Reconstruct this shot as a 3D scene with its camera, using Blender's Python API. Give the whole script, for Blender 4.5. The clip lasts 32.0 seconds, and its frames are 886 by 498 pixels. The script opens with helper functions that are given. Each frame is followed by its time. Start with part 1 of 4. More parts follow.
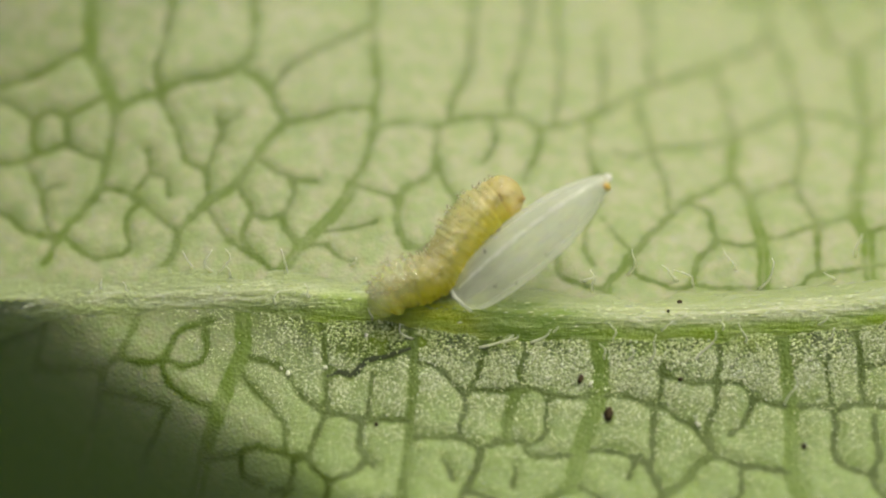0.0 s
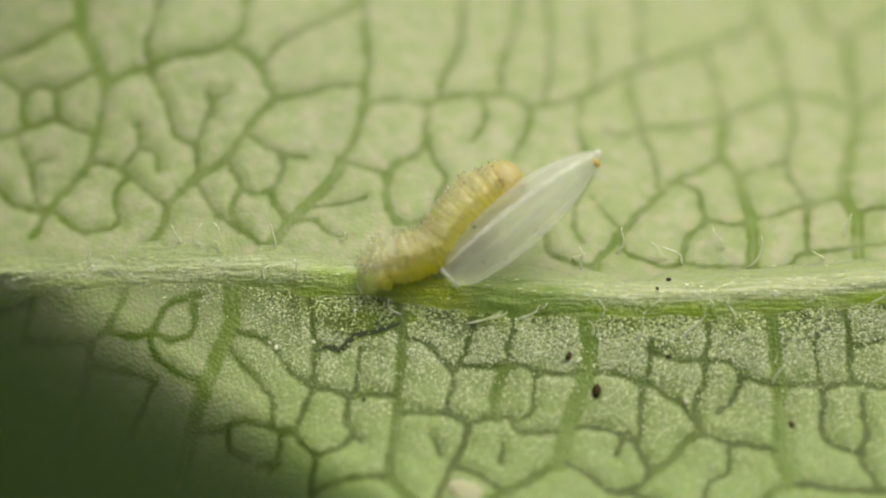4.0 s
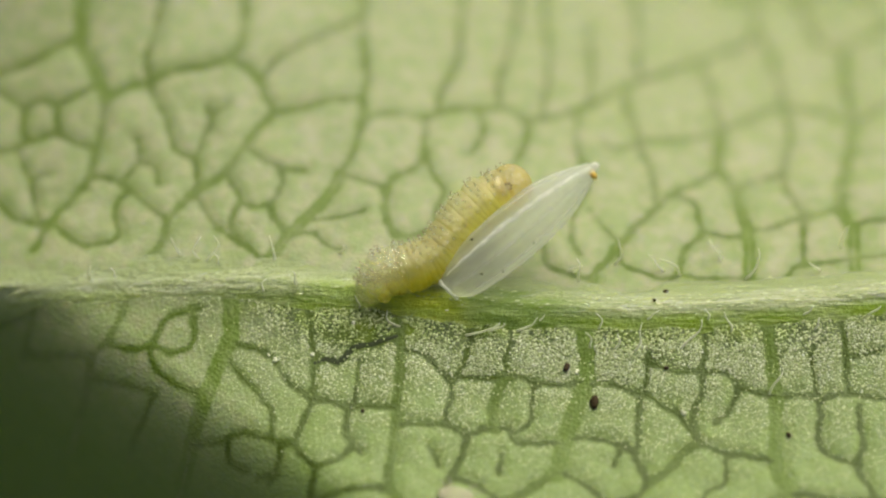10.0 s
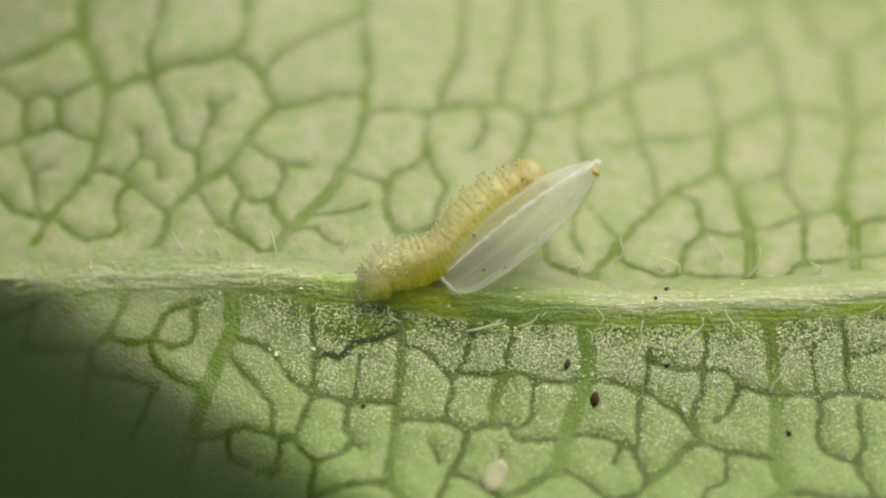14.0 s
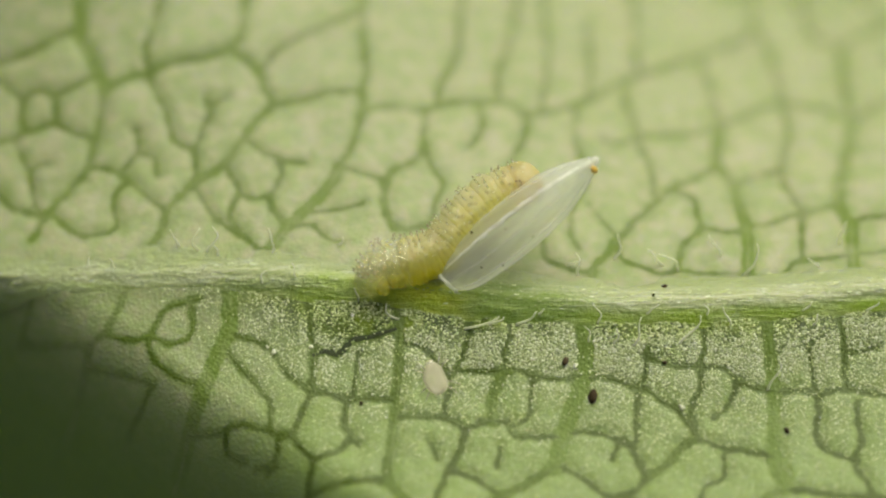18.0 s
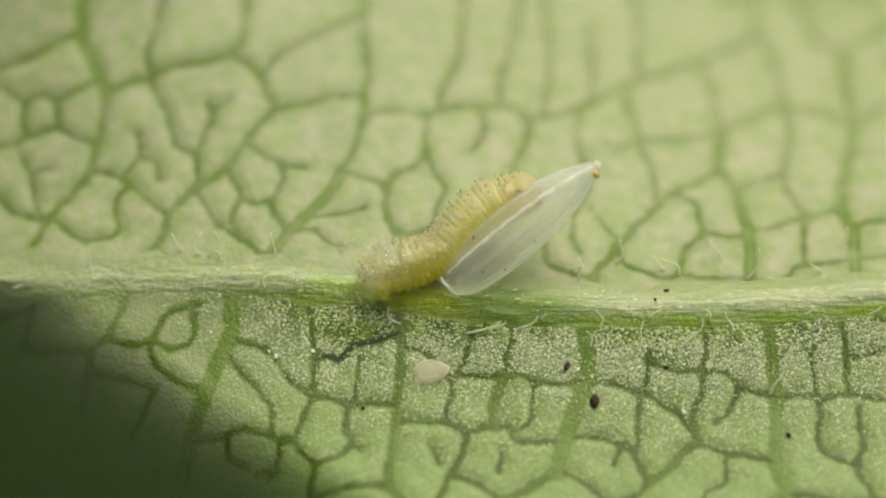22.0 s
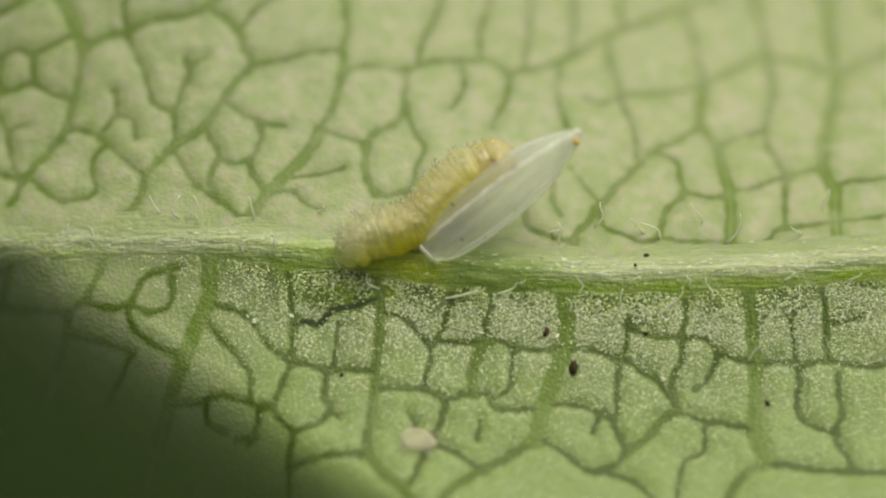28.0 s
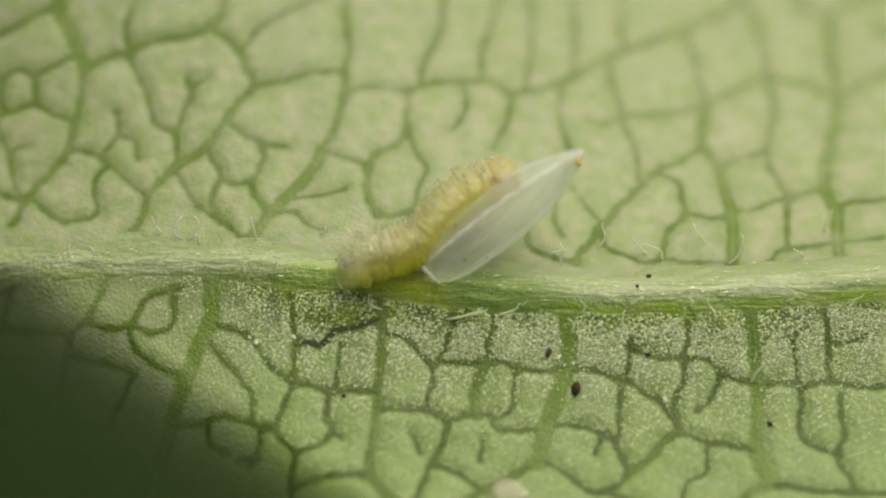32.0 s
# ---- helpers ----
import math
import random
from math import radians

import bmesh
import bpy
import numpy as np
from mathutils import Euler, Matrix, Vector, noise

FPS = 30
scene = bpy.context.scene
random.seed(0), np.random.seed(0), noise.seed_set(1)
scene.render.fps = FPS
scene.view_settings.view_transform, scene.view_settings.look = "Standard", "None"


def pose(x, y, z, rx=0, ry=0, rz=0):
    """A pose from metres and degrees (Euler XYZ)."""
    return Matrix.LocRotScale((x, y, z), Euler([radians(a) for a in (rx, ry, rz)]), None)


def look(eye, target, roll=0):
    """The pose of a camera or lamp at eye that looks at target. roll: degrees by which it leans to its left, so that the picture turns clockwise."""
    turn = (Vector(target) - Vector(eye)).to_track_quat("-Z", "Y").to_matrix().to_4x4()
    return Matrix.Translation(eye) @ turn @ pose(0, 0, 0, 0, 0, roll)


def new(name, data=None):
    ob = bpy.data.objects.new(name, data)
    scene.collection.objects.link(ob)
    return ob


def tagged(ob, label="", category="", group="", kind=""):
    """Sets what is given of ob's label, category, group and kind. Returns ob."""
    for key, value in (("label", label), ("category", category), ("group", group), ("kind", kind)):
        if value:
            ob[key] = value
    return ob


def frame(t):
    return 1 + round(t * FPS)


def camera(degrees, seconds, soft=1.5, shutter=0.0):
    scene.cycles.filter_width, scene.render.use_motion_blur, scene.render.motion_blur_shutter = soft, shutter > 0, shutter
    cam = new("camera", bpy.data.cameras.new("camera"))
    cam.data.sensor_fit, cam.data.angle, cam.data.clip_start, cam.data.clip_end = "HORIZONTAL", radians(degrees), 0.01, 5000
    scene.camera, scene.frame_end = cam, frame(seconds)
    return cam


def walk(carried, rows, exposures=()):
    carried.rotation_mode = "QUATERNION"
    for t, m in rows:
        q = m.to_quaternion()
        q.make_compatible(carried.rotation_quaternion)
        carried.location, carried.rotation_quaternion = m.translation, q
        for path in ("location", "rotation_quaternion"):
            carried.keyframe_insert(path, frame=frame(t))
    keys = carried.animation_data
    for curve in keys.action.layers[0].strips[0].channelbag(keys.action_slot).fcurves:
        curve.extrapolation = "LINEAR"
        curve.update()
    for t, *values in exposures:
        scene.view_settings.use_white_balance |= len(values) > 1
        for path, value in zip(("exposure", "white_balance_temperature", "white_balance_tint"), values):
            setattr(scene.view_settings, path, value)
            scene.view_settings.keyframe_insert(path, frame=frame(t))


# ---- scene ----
MM = 0.001

# the camera: a macro lens some 23 mm from the leaf, hand-held
cam = camera(16.0, 32.0, soft=2.1)
cam.data.dof.use_dof = True
cam.data.dof.focus_distance = 23.2 * MM
cam.data.dof.aperture_fstop = cam.data.lens / 1.95
walk(cam, [
    (0, pose(-0.000059, -0.009548, 0.021212, 24.843, 0.200, -0.367)),
    (0.5, pose(-0.000170, -0.009712, 0.021104, 25.476, -0.179, -0.537)),
    (1, pose(-0.000051, -0.009719, 0.021133, 25.142, -0.044, -0.424)),
    (1.5, pose(-0.000139, -0.009717, 0.021106, 25.216, -0.267, -0.397)),
    (2, pose(-0.000054, -0.009900, 0.021050, 25.498, -0.155, -0.148)),
    (2.5, pose(-0.000070, -0.009884, 0.021067, 25.445, -0.173, -0.106)),
    (3, pose(-0.000013, -0.009796, 0.021074, 25.283, -0.098, -0.030)),
    (3.5, pose(-0.000089, -0.009848, 0.021055, 25.278, -0.244, -0.072)),
    (5.5, pose(0.000008, -0.009792, 0.021081, 24.935, 0.021, 0.047)),
    (6, pose(-0.000000, -0.009823, 0.021066, 25.000, -0.000, 0.000)),
    (6.5, pose(-0.000065, -0.009879, 0.021071, 25.045, -0.156, -0.063)),
    (7, pose(-0.000069, -0.009946, 0.021096, 25.073, -0.181, 0.032)),
    (7.5, pose(-0.000066, -0.010052, 0.021065, 25.519, -0.115, 0.013)),
    (8, pose(-0.000027, -0.010039, 0.021042, 25.708, -0.006, 0.018)),
    (8.5, pose(-0.000061, -0.010080, 0.021056, 25.669, -0.091, -0.112)),
    (9, pose(-0.000031, -0.010089, 0.021096, 25.782, -0.003, -0.078)),
    (9.5, pose(0.000020, -0.010068, 0.021079, 25.860, 0.063, -0.024)),
    (10, pose(-0.000014, -0.009982, 0.021126, 25.688, -0.053, -0.099)),
    (10.5, pose(-0.000014, -0.010010, 0.021074, 25.941, -0.088, -0.117)),
    (11, pose(-0.000096, -0.009863, 0.021131, 25.549, -0.304, -0.228)),
    (11.5, pose(-0.000246, -0.009584, 0.021206, 24.714, -0.700, -0.009)),
    (12, pose(-0.000189, -0.009808, 0.021173, 25.006, -0.621, 0.027)),
    (12.5, pose(-0.000273, -0.009901, 0.021138, 25.260, -0.833, -0.018)),
    (13, pose(-0.000236, -0.010035, 0.021126, 25.540, -0.734, 0.071)),
    (13.5, pose(-0.000221, -0.009984, 0.021119, 25.597, -0.691, 0.126)),
    (14, pose(-0.000213, -0.010059, 0.021091, 25.820, -0.664, 0.107)),
    (14.5, pose(-0.000167, -0.009992, 0.021106, 25.745, -0.546, 0.144)),
    (16.5, pose(-0.000211, -0.009964, 0.021090, 25.580, -0.670, 0.086)),
    (17, pose(-0.000229, -0.009938, 0.021136, 25.399, -0.712, 0.052)),
    (17.5, pose(-0.000296, -0.009929, 0.021164, 25.342, -0.831, -0.063)),
    (18, pose(-0.000245, -0.010012, 0.021103, 25.653, -0.756, 0.025)),
    (18.5, pose(-0.000178, -0.010045, 0.021088, 25.734, -0.613, 0.091)),
    (19, pose(-0.000218, -0.009898, 0.021147, 25.462, -0.709, 0.108)),
    (19.5, pose(-0.000216, -0.009966, 0.021122, 25.579, -0.691, 0.087)),
    (20, pose(-0.000173, -0.009966, 0.021129, 25.598, -0.565, 0.060)),
    (20.5, pose(-0.000169, -0.009991, 0.021133, 25.629, -0.537, 0.030)),
    (21, pose(-0.000167, -0.009978, 0.021151, 25.604, -0.545, 0.073)),
    (21.5, pose(-0.000187, -0.009938, 0.021146, 25.558, -0.578, 0.043)),
    (22, pose(-0.000214, -0.009956, 0.021127, 25.586, -0.658, 0.072)),
    (22.5, pose(-0.000219, -0.009970, 0.021120, 25.661, -0.636, 0.037)),
    (23, pose(-0.000220, -0.009982, 0.021161, 25.555, -0.631, 0.029)),
    (23.5, pose(-0.000266, -0.009957, 0.021172, 25.555, -0.719, 0.024)),
    (24, pose(-0.000204, -0.009982, 0.021117, 25.761, -0.583, 0.103)),
    (24.5, pose(-0.000111, -0.009889, 0.021132, 25.585, -0.393, 0.137)),
    (26.5, pose(-0.000056, -0.009025, 0.021388, 22.965, -0.514, 0.467)),
    (27, pose(-0.000220, -0.008025, 0.021692, 20.349, -1.010, 0.093)),
    (27.5, pose(-0.000256, -0.008370, 0.021685, 20.771, -1.090, -0.009)),
    (28, pose(-0.000198, -0.008464, 0.021639, 21.060, -1.000, 0.069)),
    (28.5, pose(-0.000190, -0.008499, 0.021630, 21.260, -0.970, 0.069)),
    (29, pose(-0.000184, -0.008523, 0.021637, 21.362, -0.910, -0.006)),
    (29.5, pose(-0.000186, -0.008481, 0.021657, 21.355, -0.891, 0.023)),
    (30, pose(-0.000252, -0.008629, 0.021619, 21.748, -1.053, 0.061)),
    (30.5, pose(-0.000232, -0.008415, 0.021684, 21.324, -0.947, -0.012)),
    (31, pose(-0.000330, -0.008358, 0.021661, 21.294, -1.240, 0.131)),
    (31.5, pose(-0.000320, -0.008090, 0.021737, 20.617, -1.174, 0.043)),
    (32, pose(-0.000273, -0.008477, 0.021622, 21.483, -1.140, 0.023)),
], exposures=[(0, -0.135, 6800, 3), (24.5, -0.135, 6800, 3), (27, -0.135 - 0.13, 6800, 3), (32, -0.135 - 0.13, 6800, 3)])

# daylight: a low sun from beyond the midrib and a clear sky
SUN_EL, SUN_AZ = 56.0, 25.0          # azimuth from +y towards +x
world = bpy.data.worlds.new("daylight")
scene.world = world
world.use_nodes = True
wn = world.node_tree
sky = wn.nodes.new("ShaderNodeTexSky")
sky.sky_type = "NISHITA"
sky.sun_disc = False
sky.air_density, sky.dust_density, sky.ozone_density = 0.35, 5.0, 0.3
sky.sun_elevation, sky.sun_rotation = radians(SUN_EL), radians(SUN_AZ)
wn.nodes["Background"].inputs["Strength"].default_value = 0.115
wn.links.new(sky.outputs["Color"], wn.nodes["Background"].inputs["Color"])
sun_way = Vector((math.sin(radians(SUN_AZ)) * math.cos(radians(SUN_EL)), math.cos(radians(SUN_AZ)) * math.cos(radians(SUN_EL)), math.sin(radians(SUN_EL))))
sun = new("sun", bpy.data.lights.new("sun", "SUN"))
sun.data.energy, sun.data.angle, sun.data.color = 4.4, radians(45), (1.0, 0.95, 0.84)
sun.matrix_world = look(sun_way * 2.0, (0, 0, 0))


# ---- materials ----
class Nodes:
    """A short hand for building one node material."""

    def __init__(self, name):
        self.mat = bpy.data.materials.new(name)
        self.mat.use_nodes = True
        self.tree = self.mat.node_tree
        self.bsdf = self.tree.nodes["Principled BSDF"]
        self.out = self.tree.nodes["Material Output"]
        self.coord = self.add("ShaderNodeTexCoord").outputs["Object"]

    def add(self, kind, **values):
        n = self.tree.nodes.new(kind)
        for key, value in values.items():
            n.inputs[key.replace("_", " ")].default_value = value
        return n

    def link(self, a, b):
        self.tree.links.new(a, b)

    def scaled(self, sx, sy, sz):
        m = self.add("ShaderNodeMapping", Scale=(sx, sy, sz))
        self.link(self.coord, m.inputs["Vector"])
        return m.outputs["Vector"]

    def noise(self, per_mm, detail=4.0, rough=0.55, stretch=(1, 1, 1)):
        n = self.add("ShaderNodeTexNoise", Scale=1.0, Detail=detail, Roughness=rough)
        self.link(self.scaled(*[per_mm * 1000 * s for s in stretch]), n.inputs["Vector"])
        return n.outputs["Fac"]

    def cells(self, per_mm, feature="F1"):
        n = self.add("ShaderNodeTexVoronoi", Scale=1.0)
        n.feature = feature
        self.link(self.scaled(per_mm * 1000, per_mm * 1000, per_mm * 1000), n.inputs["Vector"])
        return n.outputs["Distance"]

    def ramp(self, fac, *stops):
        n = self.add("ShaderNodeValToRGB")
        e = n.color_ramp.elements
        while len(e) < len(stops):
            e.new(0.5)
        for el, (at, col) in zip(e, stops):
            el.position = at
            el.color = (*col, 1) if len(col) == 3 else col
        self.link(fac, n.inputs["Fac"])
        return n.outputs["Color"]

    def mix(self, fac, a, b, kind="MIX"):
        n = self.tree.nodes.new("ShaderNodeMix")
        n.data_type, n.blend_type = "RGBA", kind
        for k, v in ((0, fac), (6, a), (7, b)):
            if isinstance(v, (int, float)):
                n.inputs[k].default_value = v
            elif isinstance(v, tuple):
                n.inputs[k].default_value = (*v, 1)
            else:
                self.link(v, n.inputs[k])
        return n.outputs[2]

    def math(self, op, a, b=0.0):
        n = self.tree.nodes.new("ShaderNodeMath")
        n.operation = op
        for k, v in ((0, a), (1, b)):
            if isinstance(v, (int, float)):
                n.inputs[k].default_value = v
            else:
                self.link(v, n.inputs[k])
        return n.outputs[0]

    def attribute(self, name):
        n = self.add("ShaderNodeAttribute")
        n.attribute_name = name
        return n.outputs["Fac"]

    def bump(self, height, micron, strength=1.0):
        n = self.add("ShaderNodeBump", Distance=micron * 1e-6)
        if isinstance(strength, float):
            n.inputs["Strength"].default_value = strength
        else:
            self.link(strength, n.inputs["Strength"])
        self.link(height, n.inputs["Height"])
        if self.bsdf.inputs["Normal"].links:
            self.link(self.bsdf.inputs["Normal"].links[0].from_socket, n.inputs["Normal"])
        self.link(n.outputs["Normal"], self.bsdf.inputs["Normal"])

    def set(self, **values):
        for key, value in values.items():
            s = self.bsdf.inputs[key.replace("_", " ")]
            if isinstance(value, (int, float, tuple)):
                s.default_value = (*value, 1) if isinstance(value, tuple) and len(value) == 3 and s.type == "RGBA" else value
            else:
                self.link(value, s)
        return self

    def thin(self, glow, share, clear=0.0, tint=(1.0, 1.0, 1.0), gloss=0.0):
        """Lets a share of the light through as a leaf or a shell does, and some of it straight."""
        t = self.add("ShaderNodeBsdfTranslucent")
        if isinstance(glow, tuple):
            t.inputs["Color"].default_value = (*glow, 1)
        else:
            self.link(glow, t.inputs["Color"])
        m = self.add("ShaderNodeMixShader", Fac=share)
        self.link(self.bsdf.outputs[0], m.inputs[1])
        self.link(t.outputs[0], m.inputs[2])
        last = m.outputs[0]
        if clear:
            c = self.add("ShaderNodeBsdfTransparent")
            c.inputs["Color"].default_value = (*tint, 1)
            m2 = self.add("ShaderNodeMixShader")
            if isinstance(clear, float):
                m2.inputs["Fac"].default_value = clear
            else:
                self.link(clear, m2.inputs["Fac"])
            self.link(last, m2.inputs[1])
            self.link(c.outputs[0], m2.inputs[2])
            last = m2.outputs[0]
        if gloss:
            g = self.add("ShaderNodeBsdfGlossy", Roughness=gloss)
            if self.bsdf.inputs["Normal"].links:
                self.link(self.bsdf.inputs["Normal"].links[0].from_socket, g.inputs["Normal"])
            m3 = self.add("ShaderNodeMixShader", Fac=0.04)
            self.link(last, m3.inputs[1])
            self.link(g.outputs[0], m3.inputs[2])
            last = m3.outputs[0]
        self.link(last, self.out.inputs["Surface"])
        return self


def make_blade():
    n = Nodes("leaf_underside")
    near_vein, wax, slim, olive, beyond = (n.attribute(k) for k in ("vein", "slope_light", "slim", "olive", "beyond"))
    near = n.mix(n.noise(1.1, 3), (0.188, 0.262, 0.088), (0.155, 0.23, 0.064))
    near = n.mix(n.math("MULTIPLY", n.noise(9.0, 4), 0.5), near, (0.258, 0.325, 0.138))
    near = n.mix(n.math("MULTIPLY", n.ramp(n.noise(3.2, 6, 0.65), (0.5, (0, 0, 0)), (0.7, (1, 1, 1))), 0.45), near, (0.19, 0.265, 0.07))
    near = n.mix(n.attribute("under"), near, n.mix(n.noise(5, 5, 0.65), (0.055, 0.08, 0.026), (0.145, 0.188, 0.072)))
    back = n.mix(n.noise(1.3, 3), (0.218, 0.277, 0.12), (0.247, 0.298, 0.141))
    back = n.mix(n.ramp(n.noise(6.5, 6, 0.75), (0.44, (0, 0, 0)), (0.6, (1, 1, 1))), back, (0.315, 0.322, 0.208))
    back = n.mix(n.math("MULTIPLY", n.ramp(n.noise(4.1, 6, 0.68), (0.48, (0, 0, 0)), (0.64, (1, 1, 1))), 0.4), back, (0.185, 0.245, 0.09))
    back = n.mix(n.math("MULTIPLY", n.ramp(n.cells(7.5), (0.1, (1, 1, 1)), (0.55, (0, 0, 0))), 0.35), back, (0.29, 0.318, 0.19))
    # this wax mask is light on the far slope, growing rightwards, put into colour
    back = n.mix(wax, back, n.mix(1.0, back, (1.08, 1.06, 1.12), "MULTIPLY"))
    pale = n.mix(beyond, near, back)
    pale = n.mix(n.math("MULTIPLY", n.ramp(n.noise(26, 3), (0.35, (0, 0, 0)), (0.7, (1, 1, 1))), 0.45), pale, n.mix(1.0, pale, (0.72, 0.76, 0.6), "MULTIPLY"))
    # olive tissue at the midrib's foot, darkened to hold the shade there
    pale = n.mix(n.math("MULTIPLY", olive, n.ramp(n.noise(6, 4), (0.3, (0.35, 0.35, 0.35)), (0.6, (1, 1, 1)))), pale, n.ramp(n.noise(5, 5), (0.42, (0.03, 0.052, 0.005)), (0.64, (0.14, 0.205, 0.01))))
    thick = n.mix(n.noise(3, 3), (0.08, 0.135, 0.014), (0.122, 0.182, 0.03))
    fine = n.mix(n.noise(3, 3), (0.036, 0.062, 0.006), (0.068, 0.102, 0.012))
    grey = n.math("MULTIPLY", slim, n.math("SUBTRACT", 1.0, n.math("MULTIPLY", beyond, 0.6)))
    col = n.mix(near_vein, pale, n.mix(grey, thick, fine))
    flat = n.math("SUBTRACT", 1.0, n.attribute("rolled"))
    n.bump(n.noise(10, 5), 3.5, n.math("MULTIPLY", flat, 0.6))
    n.bump(n.cells(34), 5, n.math("MULTIPLY", flat, 0.8))
    n.bump(n.noise(60, 3), 4, n.math("MULTIPLY", flat, 0.7))
    n.set(Base_Color=col, Roughness=0.45, Specular_IOR_Level=0.18, Subsurface_Weight=0.55, Subsurface_Radius=(0.75, 1.0, 0.12), Subsurface_Scale=0.06 * MM)
    return n.mat


def make_midrib():
    n = Nodes("leaf_midrib")
    fibre = n.noise(7.0, 6, 0.7, (0.3, 1.8, 1.8))
    strand = n.noise(12.0, 4, 0.6, (0.28, 3.2, 3.2))
    col = n.ramp(fibre, (0.3, (0.23, 0.29, 0.125)), (0.5, (0.30, 0.34, 0.19)), (0.7, (0.47, 0.50, 0.36)))
    col = n.mix(n.math("MULTIPLY", n.noise(4, 4), 0.6), col, (0.27, 0.325, 0.14))
    # pale fibres, with their white glints painted into the colour
    col = n.mix(n.ramp(strand, (0.52, (0, 0, 0)), (0.66, (0.85, 0.85, 0.85))), col, (0.47, 0.505, 0.34))
    col = n.mix(n.ramp(strand, (0.34, (0.6, 0.6, 0.6)), (0.46, (0, 0, 0))), col, (0.21, 0.27, 0.10))
    col = n.mix(n.attribute("flank"), col, n.mix(n.noise(7, 4), (0.17, 0.275, 0.010), (0.28, 0.41, 0.026)))
    col = n.mix(n.attribute("shoulder"), col, n.mix(n.noise(5, 4), (0.215, 0.278, 0.105), (0.262, 0.312, 0.145)))
    # yellow glow of light through the caterpillar, painted into the midrib's colour
    col = n.mix(n.attribute("body_glow"), col, n.mix(n.noise(6, 4), (0.42, 0.50, 0.02), (0.58, 0.64, 0.07)))
    # the egg's shade on the midrib, painted as mottled dark green
    col = n.mix(n.attribute("egg_shade"), col, n.mix(n.noise(8, 5, 0.6, (0.5, 1, 1)), (0.07, 0.145, 0.008), (0.18, 0.275, 0.035)))
    n.bump(fibre, 28, 1.0)
    n.bump(strand, 14, 1.0)
    n.bump(n.noise(20, 5), 18, 1.0)
    return n.set(Base_Color=col, Roughness=0.34, Specular_IOR_Level=0.5, Subsurface_Weight=0.6, Subsurface_Radius=(0.85, 1.0, 0.12), Subsurface_Scale=0.16 * MM).mat


def make_plain(name, low, high, per_mm, rough, grain=0.0, gloss=0.4, sss=0.0):
    n = Nodes(name)
    col = n.mix(n.noise(per_mm, 4), low, high)
    if grain:
        n.bump(n.noise(per_mm * 3, 4), grain, 0.8)
    n.set(Base_Color=col, Roughness=rough, Specular_IOR_Level=gloss)
    if sss:
        n.set(Subsurface_Weight=sss, Subsurface_Radius=(1.0, 0.8, 0.5), Subsurface_Scale=0.12 * MM)
    return n.mat


def make_larva(name, back, belly, clear, tint=(1.0, 0.985, 0.88)):
    n = Nodes(name)
    z = n.add("ShaderNodeSeparateXYZ")
    n.link(n.coord, z.inputs[0])
    side = n.math("MULTIPLY_ADD", z.outputs["Z"], 4200.0)
    side.node.inputs[2].default_value = 0.55
    col = n.mix(side, belly, back)
    col = n.mix(n.math("MULTIPLY", n.math("MULTIPLY", n.noise(16, 4), 0.6), n.math("MINIMUM", n.math("MAXIMUM", side, 0.1), 1.0)), col, (0.78, 0.68, 0.38))
    wart = n.ramp(n.cells(13), (0.12, (1, 1, 1)), (0.42, (0, 0, 0)))
    # whitish wart tops, which also paint in the wet skin's glints
    col = n.mix(n.math("MULTIPLY", n.math("MULTIPLY", wart, 0.42), n.math("MINIMUM", n.math("MAXIMUM", side, 0.05), 1.0)), col, (0.93, 0.90, 0.76))
    n.bump(wart, 26, 1.0)
    n.bump(n.noise(22, 4), 30, 1.0)
    n.set(Base_Color=col, Roughness=0.13, Specular_IOR_Level=1.0, Subsurface_Weight=0.65,
          Subsurface_Radius=(1.0, 0.85, 0.35), Subsurface_Scale=0.18 * MM)
    return n.thin(col, 0.45, clear, tint, 0.16).mat


def make_shell():
    n = Nodes("egg_shell")
    streak = n.noise(5, 4, 0.6, (2.2, 2.2, 0.35))
    col = n.mix(streak, (0.92, 0.92, 0.89), (0.96, 0.96, 0.94))
    n.bump(n.noise(22, 3), 5, 0.6)
    n.set(Base_Color=col, Roughness=0.26, Specular_IOR_Level=0.6, Subsurface_Weight=1.0, Subsurface_Radius=(1.0, 1.0, 0.9), Subsurface_Scale=0.25 * MM)
    see = n.math("MULTIPLY_ADD", n.noise(4, 4, 0.6, (2.4, 2.4, 0.4)), 0.42)
    see.node.inputs[2].default_value = 0.42
    return n.thin((0.99, 0.99, 0.97), 0.68, see, (0.985, 1.0, 0.975), 0.3).mat


def make_clear(name, skin, glow, share, clear, rough):
    n = Nodes(name)
    n.set(Base_Color=n.mix(n.noise(10, 3), skin, glow), Roughness=rough, Specular_IOR_Level=0.5)
    return n.thin(glow, share, clear, gloss=rough).mat


def make_granule():
    n = Nodes("wax_granule")
    each = n.add("ShaderNodeNewGeometry").outputs["Random Per Island"]
    wax = n.ramp(each, (0.0, (0.215, 0.30, 0.10)), (0.6, (0.345, 0.43, 0.17)), (1.0, (0.68, 0.76, 0.45)))
    n.set(Base_Color=n.mix(n.attribute("olive"), wax, n.mix(1.0, wax, (0.92, 0.96, 0.75), "MULTIPLY")), Roughness=0.16, Specular_IOR_Level=1.0)
    return n.set(Subsurface_Weight=0.5, Subsurface_Radius=(0.75, 1.0, 0.2), Subsurface_Scale=0.03 * MM).mat


